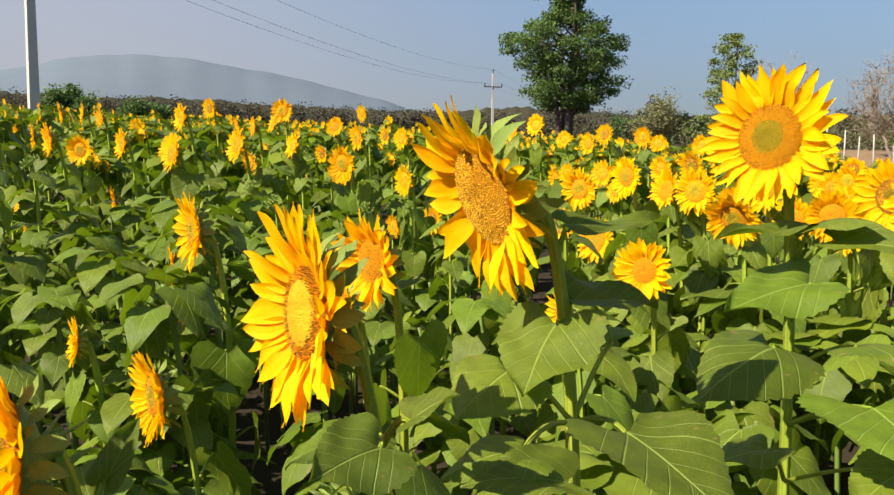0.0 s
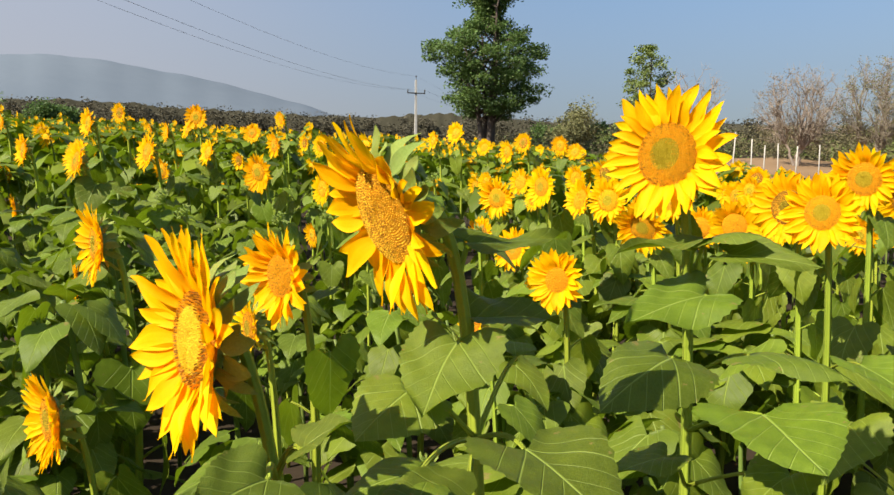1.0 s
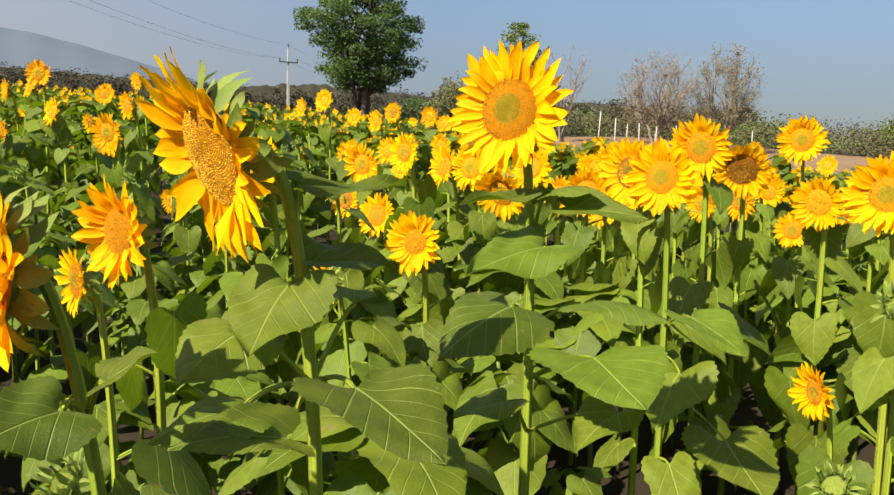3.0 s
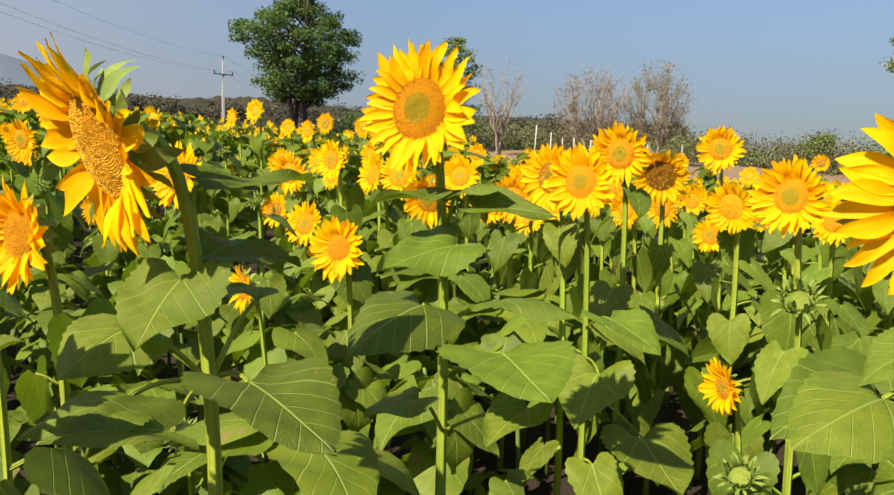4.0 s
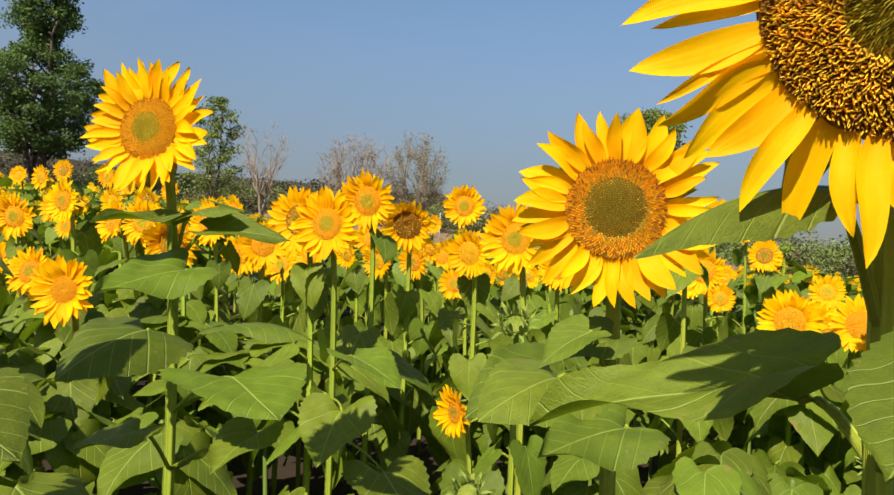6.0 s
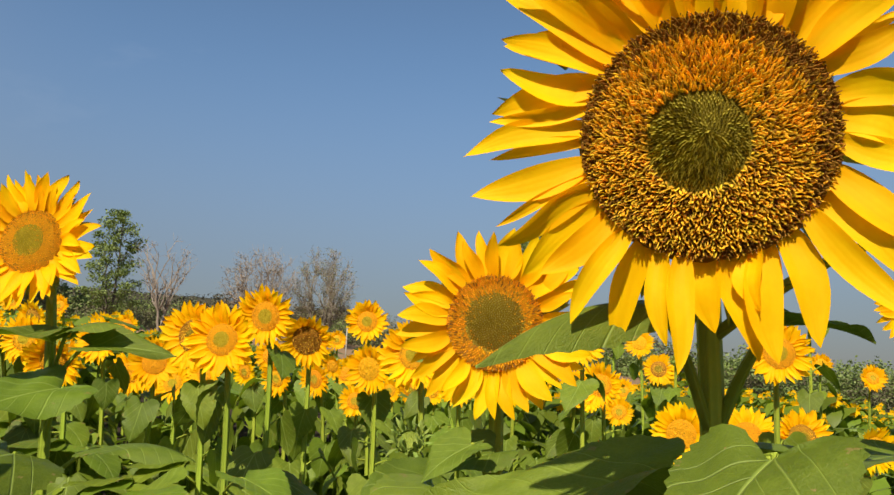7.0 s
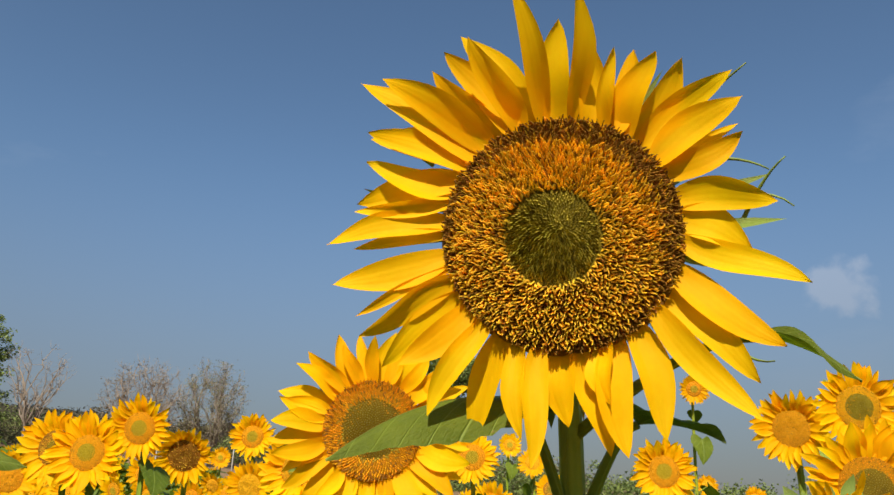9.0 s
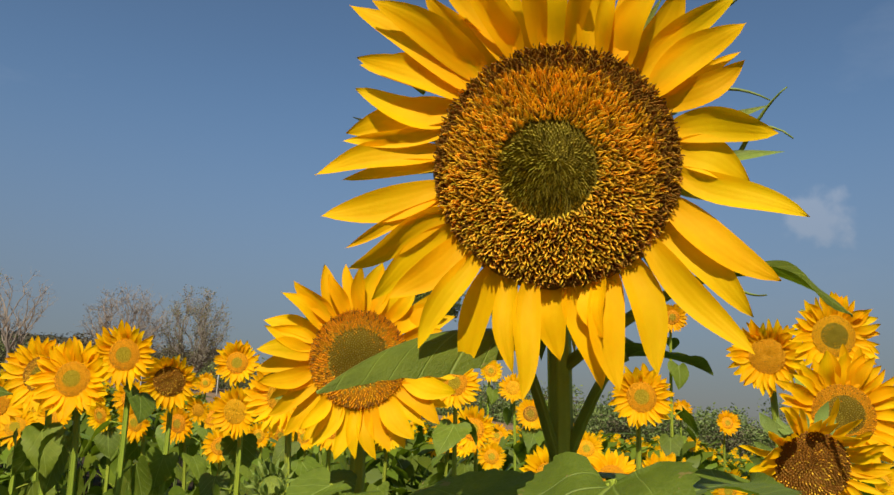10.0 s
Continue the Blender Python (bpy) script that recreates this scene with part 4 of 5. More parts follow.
def flower(plant, inverse, centre, radius, normal, style, detail, rng, count=46, length=None, lift=14, ragged=0.1, disc=0.46, spin=0.0, slim=1.0, ruff=0.8, thin=1.0, rays=None):
    """A flower head: its green back, seed disc, petals and bracts. radius: to the petals' tips."""
    core = radius * disc
    reach = (1 / disc - 1) * 1.1 if length is None else length
    pose_m = inverse @ head_pose(centre, normal, core, spin)
    head = part("flower_head", CALYX, plant, pose_m)
    part("disc", DISCS[(style, detail)], head, None, {"young": "orange seed disc with an olive-green heart", "open": "brown disc of golden florets round a dark green heart", "old": "brown-orange seed disc", "dark": "dark olive disc with an orange rim", "fresh": "golden disc with a speckled brown rim", "ripe": "dark brown ripe seed disc"}[style])
    if detail:
        for m, i in rays(rng) if rays else ray_rows(rng, count, reach, lift, ragged):
            part("petal", PETALS[i], head, m @ Matrix.Diagonal((slim, 1, 1, 1)))
        if detail == 2:
            for m, i in bract_rows(rng, 26, ruff):
                part("bract", BRACTS[i], head, m @ Matrix.Diagonal((thin, 1, 1, 1)))
        else:
            part("involucre", RIM, head)
    else:
        k = int(rng.integers(0, 4))
        part("corolla", RINGS[k], head, Matrix.Diagonal((reach / 1.2, reach / 1.2, 1, 1)), "ring of yellow petals")
        part("involucre", RIM, head)
    return head


def stem_curve(base, centre, normal, radius, n=12):
    nh = Vector((normal[0], normal[1], 0))
    nh = nh.normalized() if nh.length > 1e-3 else Vector((0, 1, 0))
    end = Vector(centre) - Vector(normal) * radius * 0.4
    high = end.z - Vector(base).z
    p2 = end - nh * radius * (0.45 if normal[2] > -0.15 else 0.7) - Vector((0, 0, radius * (0.9 if normal[2] > -0.15 else -0.2)))
    p1 = Vector(base) + (p2 - Vector(base)) * 0.5 + Vector((0, 0, 0.1 * high)) - nh * radius * 0.3
    return bezier(base, p1, p2, end, n)


def sunflower(centre, radius, label, bearing=233, pitch=8, style="young", detail=1, leaves=9, shaped=(), base=None, seed=0, group="", thick=0.011, leaf_size=0.17, low=0.12, high=0.9, branch=None, **kw):
    """A sunflower plant: stem, leaves and head. shaped: leaves whose base, tip and width are given."""
    rng = rng_of(seed + 1000)
    normal = facing(bearing, pitch)
    if base is None:
        nh = Vector((normal[0], normal[1], 0)).normalized()
        bx, by = centre[0] - nh.x * radius * 1.0 + rng.normal(0, 0.02), centre[1] - nh.y * radius * 1.0 + rng.normal(0, 0.02)
    else:
        bx, by = base
    foot = Vector((bx, by, terrain(bx, by) - 0.01))
    plant = tagged(new("sunflower"), label, "sunflower", group)
    plant.matrix_basis = Matrix.Translation(foot)
    inverse = Matrix.Translation(-foot)
    line = stem_curve(foot, centre, normal, radius, 16)
    part("stem", mesh_of("stem", moved(tube(line, np.linspace(thick * 1.15, thick * 0.75, 16), 10, 0.07), inverse), [M_STEM]), plant)

    def on_stem(z):
        k = min(range(len(line)), key=lambda i: abs(line[i][2] - z) + (0.5 if i > 13 else 0))
        return Vector(line[k])

    spin = rng.random() * 6.28
    for k in range(leaves):
        t = low + (high - low) * (k + 0.3 * rng.random()) / max(1, leaves - 0.5)
        at = on_stem(foot.z + t * (centre[2] - foot.z - radius * 0.8))
        size = leaf_size * (0.75 + 0.5 * math.sin(math.pi * min(1, 0.25 + 0.75 * t))) * rng.uniform(0.8, 1.15)
        a = spin + k * 2.4 + rng.normal(0, 0.25)
        m = Matrix.Translation(at) @ Matrix.Rotation(a, 4, "Z") @ Matrix.Rotation(rng.normal(0, 0.2), 4, "Y") @ Matrix.Rotation(radians(rng.normal(-14, 13)), 4, "X")
        part("leaf", LEAVES[int(rng.integers(0, 6))], plant, inverse @ m @ Matrix.Diagonal((size, size, size, 1)))
    for k, (p, q, wide, roll) in enumerate(shaped):
        shaped_leaf(plant, inverse, on_stem(p[2] - 0.07), Vector(p), Vector(q), wide, roll, k + seed)
    flower(plant, inverse, centre, radius, normal, style, detail, rng, **kw)
    return plant


def shaped_leaf(plant, inverse, root, p, q, wide, roll, kind):
    """A leaf from its base p to its tip q on a stalk that springs from the stem at root."""
    y = (q - p).normalized()
    x = y.cross(Vector((0, 0, 1))).normalized()
    z = x.cross(y)
    length = (q - p).length
    m = axes(p, x, y, z, 1.0) @ Matrix.Rotation(radians(roll), 4, "Y") @ Matrix.Diagonal((length * wide, length, length, 1))
    leaf = part("leaf", BLADES[kind % 4], plant, inverse @ m)
    curve = bezier(root, root.lerp(p, 0.4) + Vector((0, 0, 0.015)), root.lerp(p, 0.75) + Vector((0, 0, 0.02)), p, 8)
    stalk = mesh_of("leaf_stalk", moved(tube(curve, np.linspace(0.0043, 0.0029, 8), 6), inverse), [M_STEM])
    part("leaf_stalk", stalk, plant)
    return leaf


def flower_bud(centre, radius, label, seed, bearing=233, pitch=45):
    """A plant whose head is still a green bud."""
    rng = rng_of(seed)
    normal = facing(bearing, pitch)
    foot = Vector((centre[0] + 0.03, centre[1] + 0.03, terrain(centre[0], centre[1]) - 0.01))
    plant = tagged(new("sunflower_bud"), label, "sunflower", "sunflowers in bud")
    plant.matrix_basis = Matrix.Translation(foot)
    inverse = Matrix.Translation(-foot)
    line = stem_curve(foot, centre, normal, radius, 12)
    part("stem", mesh_of("stem", moved(tube(line, np.linspace(0.009, 0.006, 12), 8), inverse), [M_STEM]), plant)
    head = part("bud", CALYX, plant, inverse @ head_pose(centre, normal, radius * 0.62))
    part("disc", DISCS[("bud", 1)], head, Matrix.Diagonal((0.72, 0.72, 1.2, 1)), "closed green disc")
    for ring, (el, n) in enumerate(((88, 12), (62, 14), (22, 14))):
        for k in range(n):
            a = 6.283 * (k + 0.5 * ring + rng.uniform(-0.2, 0.2)) / n
            m = Matrix.Rotation(a, 4, "Z") @ Matrix.Translation((0, 0.92, 0.05 - 0.12 * ring)) @ Matrix.Rotation(radians(el + rng.normal(0, 8)), 4, "X")
            s = rng.uniform(0.8, 1.15)
            part("bract", BRACTS[k % 3], head, m @ Matrix.Diagonal((s * 0.62, s, s, 1)))
    for k in range(8):
        t = 0.25 + 0.72 * k / 8
        at = Vector(line[min(11, int(t * 11))])
        s = 0.15 * (1.15 - 0.5 * t)
        part("leaf", LEAVES[int(rng.integers(0, 6))], plant, inverse @ Matrix.Translation(at) @ Matrix.Rotation(k * 2.4, 4, "Z") @ Matrix.Diagonal((s, s, s, 1)))
    return plant


def curled_sepal(plant, points, thick):
    """A thin curled green sepal behind a head."""
    foot = plant.matrix_basis.translation
    p = [Vector(q) - foot for q in points]
    curve = np.concatenate([bezier(*p[:4], 9)])
    part("sepal", mesh_of("sepal", tube(curve, np.linspace(thick, thick * 0.25, 9), 5), [M_BRACT]), plant)


# the plants that stand nearest
sunflower((-0.004, 1.028, 1.339), 0.112, "large yellow sunflower turned sideways with a green-hearted orange disc", bearing=237, pitch=4, style="fresh", detail=2, leaves=7, high=0.75, seed=1, leaf_size=0.19, lift=14, disc=0.42, thick=0.008, shaped=[((0.107, 0.949, 1.255), (0.151, 0.938, 1.282), 0.95, 20), ((0.086, 0.886, 1.254), (0.036, 0.826, 1.251), 0.95, -30), ((0.06, 0.933, 1.25), (0.011, 0.889, 1.238), 0.6, -30)])
sunflower((0.178, 1.242, 1.449), 0.135, "old sunflower nodding sideways with ragged curled petals", bearing=244, pitch=-19, style="old", thin=0.9, ruff=0.72, detail=2, leaves=5, high=0.55, seed=2, leaf_size=0.19, lift=4, ragged=0.35, disc=0.47, thick=0.0098, shaped=[((0.273, 1.217, 1.296), (0.217, 1.129, 1.227), 1.05, 0), ((0.212, 1.192, 1.241), (0.152, 1.124, 1.2), 1.15, -15), ((0.345, 1.145, 1.181), (0.418, 1.005, 1.138), 0.98, 0), ((0.299, 1.292, 1.305), (0.435, 1.357, 1.287), 0.55, 25), ((0.296, 1.285, 1.408), (0.447, 1.367, 1.411), 0.35, 20), ((0.216, 1.04, 1.197), (0.134, 0.997, 1.181), 0.85, -12), ((0.262, 1.023, 1.17), (0.152, 0.979, 1.186), 0.6, -25), ((0.373, 1.363, 1.24), (0.329, 1.422, 1.249), 1, 0)])
sunflower((0.679, 1.601, 1.546), 0.126, "tall upright sunflower with a bright full ring of petals", bearing=231, pitch=6, detail=2, leaves=3, high=0.35, seed=3, lift=10, disc=0.45, thick=0.0108, shaped=[((0.753, 1.586, 1.397), (0.822, 1.508, 1.407), 0.7, 10), ((0.786, 1.573, 1.37), (0.9, 1.471, 1.359), 0.45, 35), ((0.731, 1.592, 1.374), (0.588, 1.584, 1.372), 0.3, -15), ((0.753, 1.581, 1.298), (0.584, 1.528, 1.26), 0.75, -22), ((0.679, 1.542, 1.196), (0.524, 1.422, 1.136), 0.8, -18), ((0.789, 1.437, 1.125), (0.806, 1.289, 1.081), 1.5, 0), ((0.844, 1.437, 1.024), (0.742, 1.391, 0.98), 0.95, 0), ((0.665, 1.509, 1.033), (0.558, 1.481, 1.018), 0.95, 0), ((0.818, 1.544, 1.198), (0.925, 1.406, 1.186), 0.65, 0), ((0.817, 1.519, 1.079), (0.878, 1.516, 1.092), 1, 0)])
sunflower((1.436, 2.362, 1.42), 0.118, "sunflower with a flat open face and orange disc", bearing=228, pitch=4, detail=1, leaves=6, seed=4, disc=0.42, shaped=[((1.406, 2.112, 1.039), (1.461, 1.939, 0.971), 1, 0), ((1.372, 2.096, 0.889), (1.248, 2.007, 0.766), 1.1, 0), ((1.427, 1.953, 0.748), (1.394, 1.746, 0.668), 1, 0)])
sunflower((2.036, 2.814, 1.449), 0.12, "nodding sunflower with a dark brown ripe disc", bearing=222, pitch=-22, style="ripe", detail=1, leaves=9, seed=5, disc=0.5, lift=20)
sunflower((2.932, 3.601, 1.605), 0.125, "tall sunflower standing above its neighbours", bearing=225, pitch=2, detail=1, leaves=10, seed=6)
sunflower((1.82, 1.901, 1.396), 0.11, "sunflower with a slightly turned face", bearing=243, pitch=2, detail=1, leaves=8, seed=7, disc=0.42)
sunflower((1.002, 0.802, 1.413), 0.122, "wide open sunflower with a dark olive heart", bearing=230, pitch=2, detail=2, leaves=3, high=0.4, seed=8, lift=6, style="dark", disc=0.48, thick=0.0115, count=40, shaped=[((0.992, 0.871, 1.199), (0.831, 0.856, 1.174), 0.75, -25), ((1.039, 0.83, 1.251), (0.952, 0.851, 1.227), 0.8, -25), ((0.963, 0.737, 1.172), (0.828, 0.738, 1.159), 0.7, -25), ((0.937, 0.818, 1.215), (0.807, 0.794, 1.18), 0.9, -20), ((0.986, 0.818, 1.266), (0.921, 0.835, 1.226), 0.8, -20)])
giant = sunflower((0.677, 0.346, 1.48), 0.128, "very large ripe sunflower against the sky with golden florets", bearing=240, pitch=-9, base=(0.812, 0.386), style="open", detail=2, leaves=0, seed=9, disc=0.51, thick=0.0092, slim=0.74, ruff=0.72, thin=0.4, rays=giant_rows, shaped=[((0.82, 0.469, 1.262), (0.74, 0.651, 1.215), 0.38, -25), ((0.696, 0.323, 1.317), (0.62, 0.33, 1.273), 1, 0), ((0.719, 0.403, 1.397), (0.602, 0.436, 1.355), 0.32, -12), ((0.775, 0.272, 1.433), (0.77, 0.225, 1.405), 0.22, 10), ((0.782, 0.355, 1.387), (0.821, 0.315, 1.378), 0.4, 10), ((0.763, 0.317, 1.309), (0.863, 0.303, 1.312), 1.1, 0)])
sunflower((-0.04, 1.983, 1.285), 0.115, "sunflower turned half aside with loose petals", bearing=228, pitch=0, style="old", detail=1, leaves=8, seed=10, lift=12, ragged=0.3, disc=0.42)
sunflower((0.749, 2.691, 1.185), 0.108, "smaller sunflower low among the leaves", bearing=222, pitch=6, style="old", detail=1, leaves=8, seed=11, disc=0.38)
sunflower((1.431, 1.653, 0.966), 0.068, "small sunflower low in the shade", bearing=272, pitch=-3, detail=1, leaves=4, seed=12, disc=0.4, thick=0.007)
low = sunflower((-0.161, 0.789, 1.28), 0.076, "sunflower low beside the path, turned aside", bearing=232, pitch=4, detail=1, leaves=3, high=0.5, seed=13, lift=14, thick=0.007, shaped=[((-0.119, 0.843, 1.24), (-0.108, 0.885, 1.277), 0.45, 30)])
curled_sepal(low, [(-0.147, 0.811, 1.284), (-0.137, 0.828, 1.283), (-0.132, 0.843, 1.286), (-0.134, 0.855, 1.289)], 0.0022)
curled_sepal(low, [(-0.139, 0.805, 1.258), (-0.135, 0.822, 1.266), (-0.127, 0.828, 1.269), (-0.127, 0.839, 1.268)], 0.0045)
curled_sepal(low, [(-0.149, 0.809, 1.283), (-0.148, 0.825, 1.29), (-0.148, 0.838, 1.296), (-0.143, 0.841, 1.299)], 0.002)
curled_sepal(low, [(-0.151, 0.82, 1.283), (-0.144, 0.837, 1.288), (-0.14, 0.838, 1.284), (-0.148, 0.847, 1.286)], 0.0016)
sunflower((0.41, 2.132, 1.145), 0.065, "small sunflower half hidden behind a stem", bearing=250, pitch=0, detail=1, leaves=5, seed=21, count=26, thick=0.007)
sunflower((-0.042, 1.581, 1.245), 0.06, "small sunflower low behind a larger one", bearing=240, pitch=0, detail=1, leaves=4, seed=22, count=26, thick=0.007)
sunflower((-0.481, 1.852, 1.01), 0.105, "sunflower seen from the side with raised petals", bearing=231, pitch=0, detail=1, leaves=6, seed=14, lift=20, thick=0.008)
sunflower((-0.645, 2.597, 1.304), 0.122, "sunflower seen from the side", bearing=236, pitch=0, detail=1, leaves=8, seed=15, lift=15)
sunflower((2.285, 0.534, 1.571), 0.105, "sunflower with a dark-hearted orange disc", bearing=240, pitch=-2, style="dark", detail=1, leaves=7, seed=16)
sunflower((2.545, 0.756, 1.552), 0.105, "ripe sunflower turned aside", bearing=262, pitch=-6, style="old", detail=1, leaves=7, seed=17)
sunflower((1.858, 0.442, 1.382), 0.118, "broad sunflower with a dark heart", bearing=240, pitch=4, style="dark", detail=1, leaves=6, seed=18)
sunflower((1.553, 0.429, 1.299), 0.105, "nodding ripe sunflower with withered dark petals", bearing=236, pitch=-16, style="ripe", detail=1, leaves=5, high=0.7, seed=19, lift=16, ragged=0.6, disc=0.5, slim=0.7)
sunflower((2.85, 1.258, 1.45), 0.112, "sunflower with a round orange face", bearing=236, pitch=0, detail=1, leaves=8, seed=20)
curled_sepal(giant, [(0.725, 0.299, 1.522), (0.728, 0.278, 1.531), (0.731, 0.261, 1.524), (0.733, 0.25, 1.515)], 0.0016)
curled_sepal(giant, [(0.756, 0.275, 1.494), (0.749, 0.265, 1.506), (0.742, 0.254, 1.518), (0.737, 0.242, 1.522)], 0.0016)
curled_sepal(giant, [(0.741, 0.301, 1.509), (0.745, 0.276, 1.507), (0.744, 0.254, 1.512), (0.748, 0.243, 1.497)], 0.0016)
curled_sepal(giant, [(0.72, 0.308, 1.548), (0.719, 0.276, 1.56), (0.715, 0.268, 1.563), (0.71, 0.25, 1.569)], 0.0016)
curled_sepal(giant, [(0.656, 0.423, 1.532), (0.645, 0.425, 1.535), (0.636, 0.426, 1.535), (0.628, 0.425, 1.538)], 0.0016)
curled_sepal(giant, [(0.762, 0.303, 1.444), (0.766, 0.287, 1.426), (0.765, 0.278, 1.416), (0.764, 0.265, 1.417)], 0.0016)
for spot, size, seed in (((1.406, 1.422, 1.204), 0.05, 61), ((1.333, 1.467, 0.84), 0.045, 62), ((3.77, 2.172, 1.437), 0.04, 63), ((-0.731, 2.378, 1.097), 0.045, 64)):
    flower_bud(spot, size, "sunflower still in green bud among the leaves", seed)

# heads that stand out of the field: x, y, z, radius
HEADS_A = [(-2.55, 5.04, 1.27, 0.110), (-2.04, 4.18, 1.16, 0.070), (-1.95, 5.02, 1.32, 0.120), (-0.99, 3.36, 1.11, 0.090), (-0.75, 2.81, 1.02, 0.080), (-0.83, 2.23, 1.04, 0.070), (-1.19, 5.34, 1.56, 0.120), (-1.92, 7.30, 1.38, 0.120), (-0.98, 5.70, 1.69, 0.120), (-1.91, 6.80, 2.04, 0.120), (-1.59, 5.21, 1.84, 0.120), (-1.06, 5.72, 1.93, 0.120), (-1.37, 6.79, 1.92, 0.120), (-1.54, 6.79, 1.89, 0.120), (-1.06, 7.34, 1.68, 0.120), (-0.59, 5.27, 1.50, 0.120), (-0.49, 5.37, 1.73, 0.120), (-0.73, 7.70, 2.08, 0.120), (-0.94, 7.36, 1.93, 0.120), (-0.54, 8.03, 1.88, 0.120)]
HEADS_B = [(-0.22, 5.04, 1.17, 0.110), (-2.80, 5.69, 1.74, 0.120), (-2.04, 4.44, 1.66, 0.120), (-2.10, 4.91, 1.62, 0.120), (-3.16, 6.79, 1.99, 0.120), (-2.98, 6.79, 1.99, 0.120), (-3.09, 7.35, 1.99, 0.120), (-3.94, 7.50, 1.94, 0.120), (-1.85, 4.92, 1.66, 0.120), (-2.75, 7.35, 1.91, 0.120), (-2.63, 8.00, 1.68, 0.120), (-2.39, 9.32, 2.09, 0.120)]
HEADS_D = [(-0.25, 6.20, 1.77, 0.120), (-0.09, 5.56, 1.16, 0.110), (0.02, 4.89, 1.22, 0.120), (1.01, 6.77, 1.47, 0.120), (0.81, 4.33, 1.42, 0.120), (1.19, 5.69, 1.51, 0.120), (1.80, 8.22, 1.28, 0.100), (0.78, 4.76, 1.20, 0.120), (0.74, 8.04, 1.93, 0.120), (0.90, 7.38, 1.96, 0.120), (1.44, 9.33, 1.93, 0.120), (1.28, 6.80, 1.77, 0.120), (1.53, 7.37, 1.88, 0.120), (1.88, 7.37, 1.86, 0.120), (2.30, 8.43, 1.85, 0.120), (1.20, 4.10, 1.42, 0.120), (1.28, 3.89, 1.42, 0.120), (1.58, 4.93, 1.56, 0.120), (2.52, 7.69, 1.80, 0.120), (1.20, 3.17, 1.33, 0.120)]
HEADS_E = [(1.85, 4.13, 1.28, 0.120), (2.64, 5.36, 1.43, 0.120), (3.51, 6.79, 1.57, 0.120)]
HEADS_F = [(0.26, 2.99, 1.40, 0.120), (0.83, 3.93, 1.18, 0.120), (2.72, 6.57, 1.62, 0.120), (2.30, 5.24, 1.23, 0.120), (1.40, 2.48, 1.43, 0.120), (1.73, 2.62, 1.52, 0.120), (3.87, 5.75, 1.61, 0.120), (3.58, 4.68, 1.30, 0.120), (5.75, 6.68, 1.51, 0.120), (7.07, 7.08, 1.69, 0.120), (5.85, 5.81, 1.38, 0.120), (4.02, 4.47, 1.20, 0.120), (2.95, 6.15, 1.44, 0.120)]
HEADS_G = [(5.35, 2.13, 2.09, 0.120), (4.62, 2.79, 1.41, 0.120), (2.94, 2.13, 1.50, 0.120), (4.00, 2.95, 1.29, 0.120), (4.93, 3.13, 1.59, 0.120), (4.03, 2.23, 1.10, 0.120), (4.75, 2.29, 1.06, 0.120), (5.67, 2.40, 1.05, 0.120), (7.01, 2.33, 1.42, 0.120), (7.47, 2.90, 1.53, 0.120), (5.85, 3.88, 1.24, 0.120), (4.20, 5.53, 1.33, 0.120), (5.71, 3.86, 1.77, 0.120), (3.43, 1.82, 1.10, 0.120), (3.22, 1.55, 1.15, 0.120), (4.80, 2.49, 1.21, 0.120), (3.31, 1.38, 1.15, 0.120), (4.77, 2.86, 1.41, 0.120), (3.36, 2.33, 1.31, 0.120), (2.24, 4.91, 1.25, 0.120), (4.96, 6.77, 1.62, 0.120), (3.78, 4.92, 1.33, 0.120)]
STANDING = HEADS_A + HEADS_B + HEADS_D + HEADS_E + HEADS_F + HEADS_G


# the field
def eye_line(x, y):
    """Bearing and distance from the middle of the walk."""
    return math.degrees(math.atan2(x - 0.23, y - 0.17)), math.hypot(x - 0.23, y - 0.17)


placed = [(o.location.x, o.location.y) for o in scene.objects if o.name.startswith("sunflower") and o.parent is None]
pick = rng_of(70)
LABELS = {"young": "yellow sunflower with an orange disc among broad green leaves", "old": "ripe sunflower with a brown disc among broad green leaves", "open": "sunflower with open golden florets among broad green leaves"}
for k, (x, y, z, r) in enumerate(STANDING):
    dist = eye_line(x, y)[1]
    r *= 0.78 if dist > 4.5 and x < 0.6 else 0.88 if dist > 4.5 else 0.96
    style = ("young", "young", "old", "young", "open")[k % 5]
    toward = math.degrees(math.atan2(0.2 - x, 0.17 - y)) % 360
    face = 233 + pick.normal(0, 9) if pick.random() < 0.85 else 0.5 * (toward + 233)
    sunflower((x, y, z), r, LABELS[style], face, pick.normal(2, 8), style, 1 if dist < 4.7 else 0, leaves=(13 if x < 0.1 else 9) if dist < 6 else 8, leaf_size=0.125 if x < 0.1 else 0.17, low=0.35, high=0.97, seed=200 + k, group="sunflowers of the field", ragged=0.25 * pick.random(), lift=pick.uniform(4, 20))
    placed.append((x, y))


def clear(x, y, gap):
    return all((x - a) ** 2 + (y - b) ** 2 > gap * gap for a, b in placed)


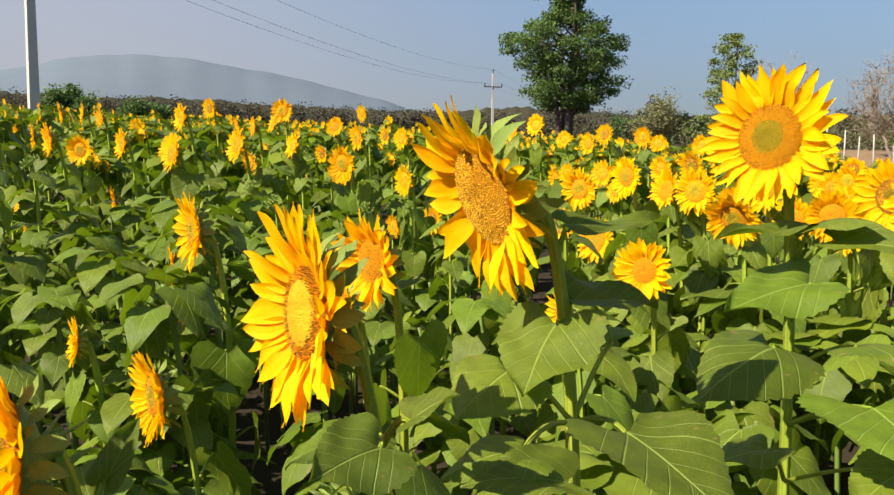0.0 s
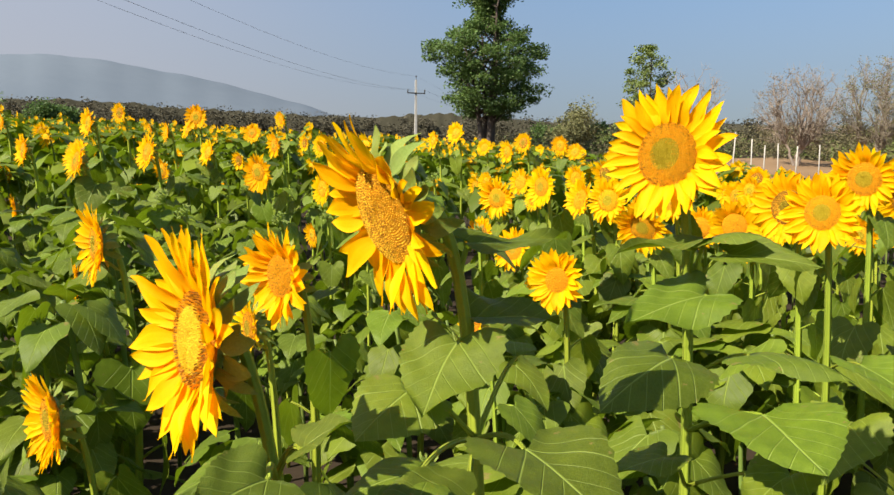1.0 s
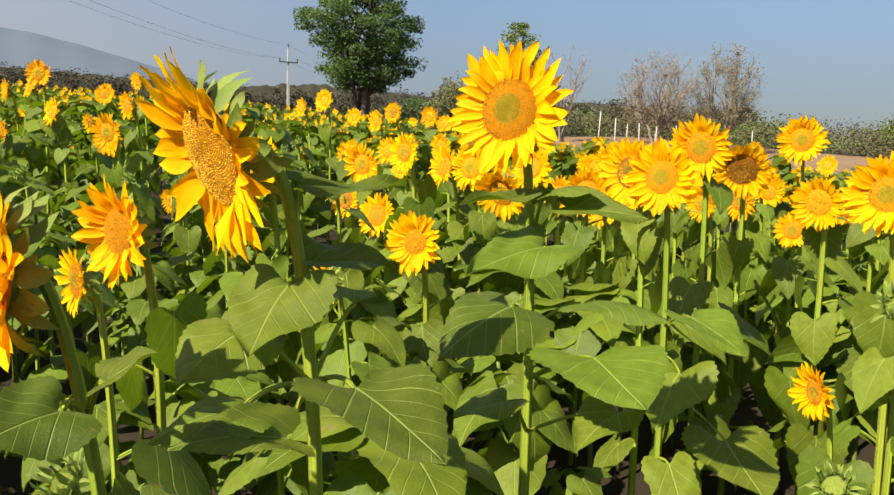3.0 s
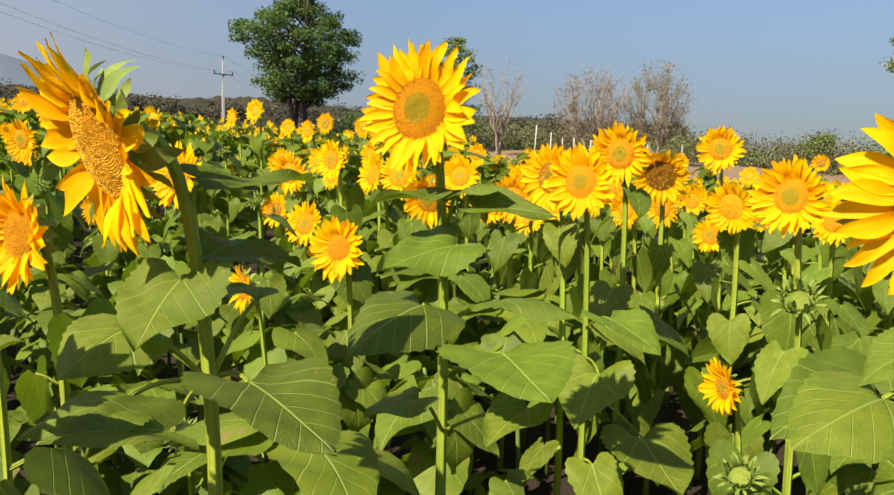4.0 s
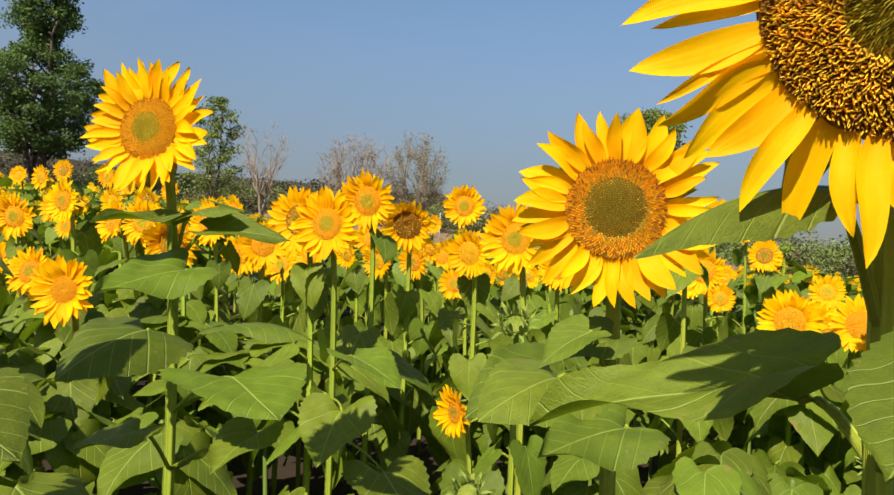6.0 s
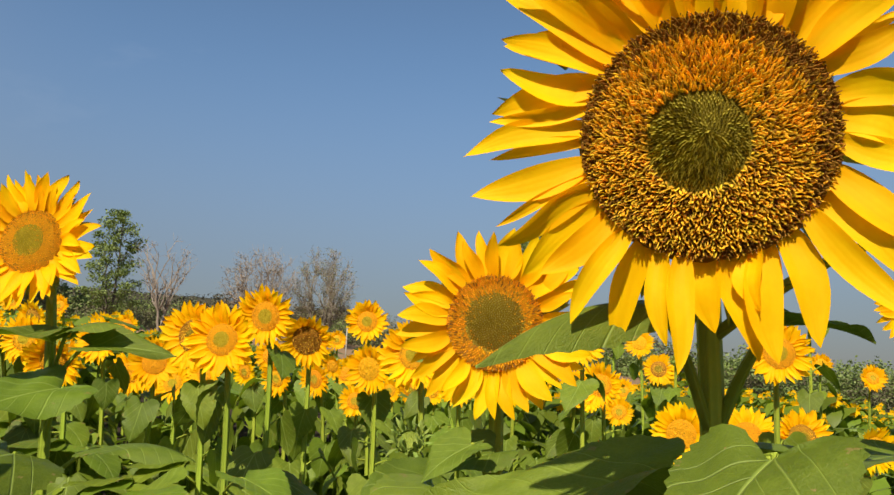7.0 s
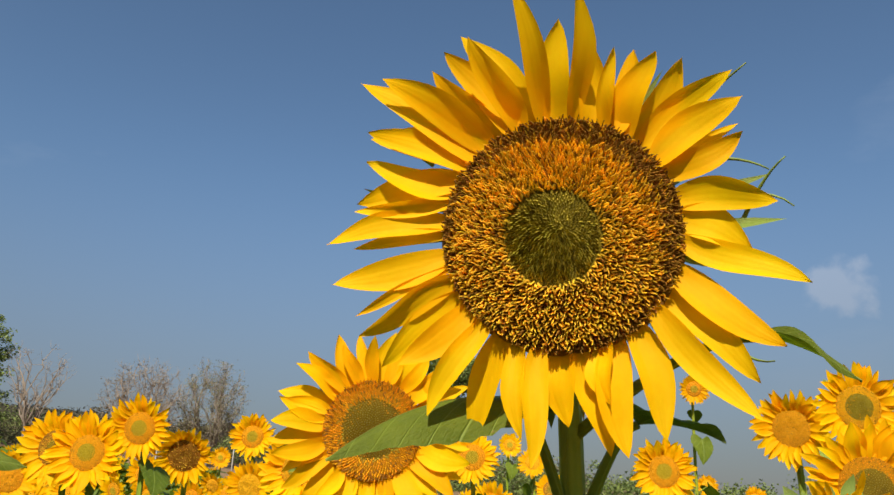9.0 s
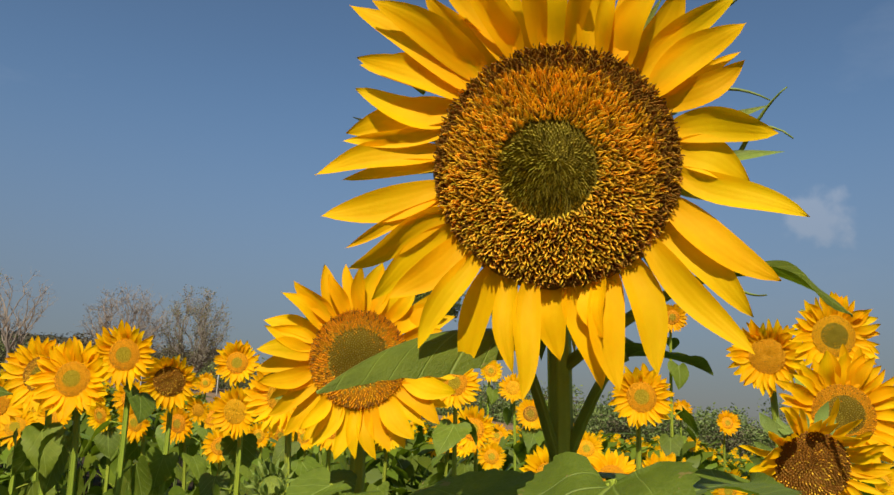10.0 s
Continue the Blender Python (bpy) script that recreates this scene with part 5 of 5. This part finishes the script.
# plants with lower heads fill the field between them
made, tries = 0, 0
while made < 80 and tries < 6000:
    tries += 1
    b, r = pick.uniform(-44, 92), math.sqrt(pick.uniform(1.15**2, 5.2**2))
    x, y = 0.23 + r * math.sin(radians(b)), 0.17 + r * math.cos(radians(b))
    if not clear(x, y, 0.24 if r < 2.2 else 0.3):
        continue
    if r < 2.9 and (18 < b < 46 or pick.random() < 0.8):
        continue
    placed.append((x, y))
    made += 1
    high = pick.uniform(0.78, 1.02) if r < 2.4 else pick.uniform(1.08, 1.3)
    if r < 2.9 or (b < 4 and made % 4):
        flower_bud((x, y, terrain(x, y) + high), pick.uniform(0.03, 0.045), "young sunflower plant in green bud among the leaves", 400 + made)
    else:
        style = ("young", "old", "young")[made % 3]
        sunflower((x, y, terrain(x, y) + high), pick.uniform(0.08, 0.115), LABELS[style], 233 + pick.normal(0, 14), pick.normal(0, 10), style, 0, leaves=11, low=0.3, high=0.97, seed=400 + made, group="sunflowers of the field", leaf_size=0.18)


def field_template(seed, nu, nv, leaves, petals, head_r, high, sides, leaf=1.0):
    """A whole plant in one small shape. Slots: leaf, stem, petal, disc, back."""
    rng = rng_of(seed)
    n = facing(233 + rng.normal(0, 10), rng.normal(0, 8))
    c = Vector((n.x * 0.1, n.y * 0.1, high))
    rings = 6 if nu > 2 else 4
    line = stem_curve((0, 0, -0.02), c, n, head_r, rings)
    shapes = [slotted(tube(line, np.linspace(0.0105, 0.007, rings), sides), 1)]
    for k in range(leaves):
        t = 0.38 + 0.62 * (k + rng.random() * 0.5) / leaves
        q = min(rings - 1, t * rings)
        at = line[int(q)] * (1 - q % 1) + line[min(rings - 1, int(q) + 1)] * (q % 1)
        s = rng.uniform(0.14, 0.22) * leaf
        m = Matrix.Translation(at) @ Matrix.Rotation(k * 2.4 + rng.random(), 4, "Z") @ Matrix.Rotation(radians(rng.normal(-24, 15)), 4, "X") @ Matrix.Translation((0, 0.07, 0.04)) @ Matrix.Diagonal((s, s, s, 1))
        shapes.append(moved(blade(nu, nv, rng, wide=0.9, droop=0.35, fold=0.2), m))
    if not petals:
        return joined(*shapes)
    pose_m = head_pose(c, n, head_r * 0.4)
    for k in range(petals):
        a = 6.283 * (k + rng.uniform(-0.3, 0.3)) / petals
        m = pose_m @ Matrix.Rotation(a, 4, "Z") @ Matrix.Translation((0, 0.85, 0)) @ Matrix.Rotation(radians(rng.normal(12, 9)), 4, "X") @ Matrix.Diagonal((1.6, 1.6, 1.6, 1))
        shapes.append(slotted(moved(petal(2 if nu > 2 else 2, 2 if nu > 2 else 1, rng, wide=0.3 * 26 / petals), m), 2))
    shapes.append(slotted(moved(lathe([(0.001, 0.1, 0), (0.5, 0.14, 0), (1.05, -0.06, 0)], 8 if nu > 2 else 6), pose_m), 3))
    shapes.append(slotted(moved(lathe([(1.05, -0.1, 0), (0.7, -0.5, 0), (0.15, -0.9, 0)] if nu > 2 else [(1.05, -0.1, 0), (0.15, -0.9, 0)], 6 if nu > 2 else 5), pose_m), 4))
    return joined(*shapes)


FIELD_MATS = [M_LEAF_FAR, M_STEM_FAR, M_PETAL_FAR, M_RING, M_STEM_FAR]


def scatter(name, near, far, b0, b1, density, templates, gap, label, rng, mats=FIELD_MATS, room=0.3, size=1.0):
    area = math.pi * (far**2 - near**2) * (b1 - b0) / 360
    rows = [[] for _ in templates]
    cells = set()
    for _ in range(int(area * density)):
        b, r = rng.uniform(b0, b1), math.sqrt(rng.uniform(near**2, far**2))
        x, y = 0.23 + r * math.sin(radians(b)), 0.17 + r * math.cos(radians(b))
        if 14 < b < 57 and r > 22 + 3 * math.sin(b * 0.3):
            continue
        if near < 2 and 20 < b < 44 and 1.0 < r < 2.7 and rng.random() < 0.94:
            continue
        if size < 1 and -31 < b < -13 and r < 1.75:
            continue
        cell = (int(x / gap), int(y / gap))
        if cell in cells or (near < 9 and not clear(x, y, room)):
            continue
        cells.add(cell)
        s = rng.uniform(0.85, 1.06) * size * (0.86 if near > 9 and 22 < b < 57 else 1.0)
        m = Matrix.Translation((x, y, terrain(x, y) - 0.02)) @ Matrix.Rotation(rng.normal(0, 0.18), 4, "Z") @ Matrix.Diagonal((s, s, s * rng.uniform(0.85, 1.08), 1))
        rows[int(rng.integers(0, len(templates)))].append(np.array(m))
    ob = new(name, soup(name, list(zip(templates, rows)), mats))
    return tagged(ob, label, "sunflower field", kind="stuff")


MIDDLE = [field_template(80 + k, 4, 2, 14, p, 0.1, h, 5) for k, (h, p) in enumerate(((1.28, 22), (1.0, 0), (1.1, 0), (1.05, 0), (1.2, 22), (1.15, 0)))]
FAR = [field_template(90 + k, 2, 2, 7, p and 9, 0.096, h, 3) for k, (h, p) in enumerate(((1.3, 13), (1.2, 13), (1.34, 13), (1.12, 0), (1.28, 13), (1.18, 0), (1.2, 0)))]
LEAFY_SMALL = [field_template(110 + k, 10, 4, 19, 0, 0.05, h, 5, 0.62) for k, h in enumerate((0.85, 1.0, 0.75, 0.95, 1.08))]
LEAFY = [field_template(100 + k, 16, 4, 12, 0, 0.05, h, 6) for k, h in enumerate((0.75, 0.85, 0.95, 0.7, 0.9))]
scatter("sunflower_foliage", 1.0, 5.2, 4, 95, 9.0, LEAFY, 0.26, "thick broad green sunflower leaves below the flowers", pick, [M_LEAF_MASS, M_STEM_FAR], 0.16)
scatter("sunflower_foliage", 1.6, 5.2, -46, 4, 12.0, LEAFY_SMALL, 0.2, "dense small sunflower leaves on the shaded slope", pick, [M_LEAF_MASS, M_STEM_FAR], 0.12)
scatter("sunflower_foliage", 1.0, 2.4, -48, 2, 26.0, LEAFY, 0.15, "thick broad green sunflower leaves beside the path", pick, [M_LEAF_MASS, M_STEM_FAR], 0.11, 0.72)
scatter("sunflower_foliage", 2.0, 3.6, 6, 25, 10.0, LEAFY, 0.2, "low shaded sunflower leaves close to the soil", pick, [M_LEAF_MASS, M_STEM_FAR], 0.1, 0.55)
scatter("sunflower_field_middle", 5.2, 13, -50, 95, 8.0, MIDDLE, 0.28, "dense sunflowers in bloom across the field", pick)
scatter("sunflower_field_far", 13, 34, -50, 96, 3.9, FAR, 0.33, "sunflowers in bloom reaching to the field's edge", pick)
scatter("sunflower_field_behind", 3.0, 14, 100, 300, 2.6, FAR, 0.36, "sunflowers in bloom on the near side of the field", pick)
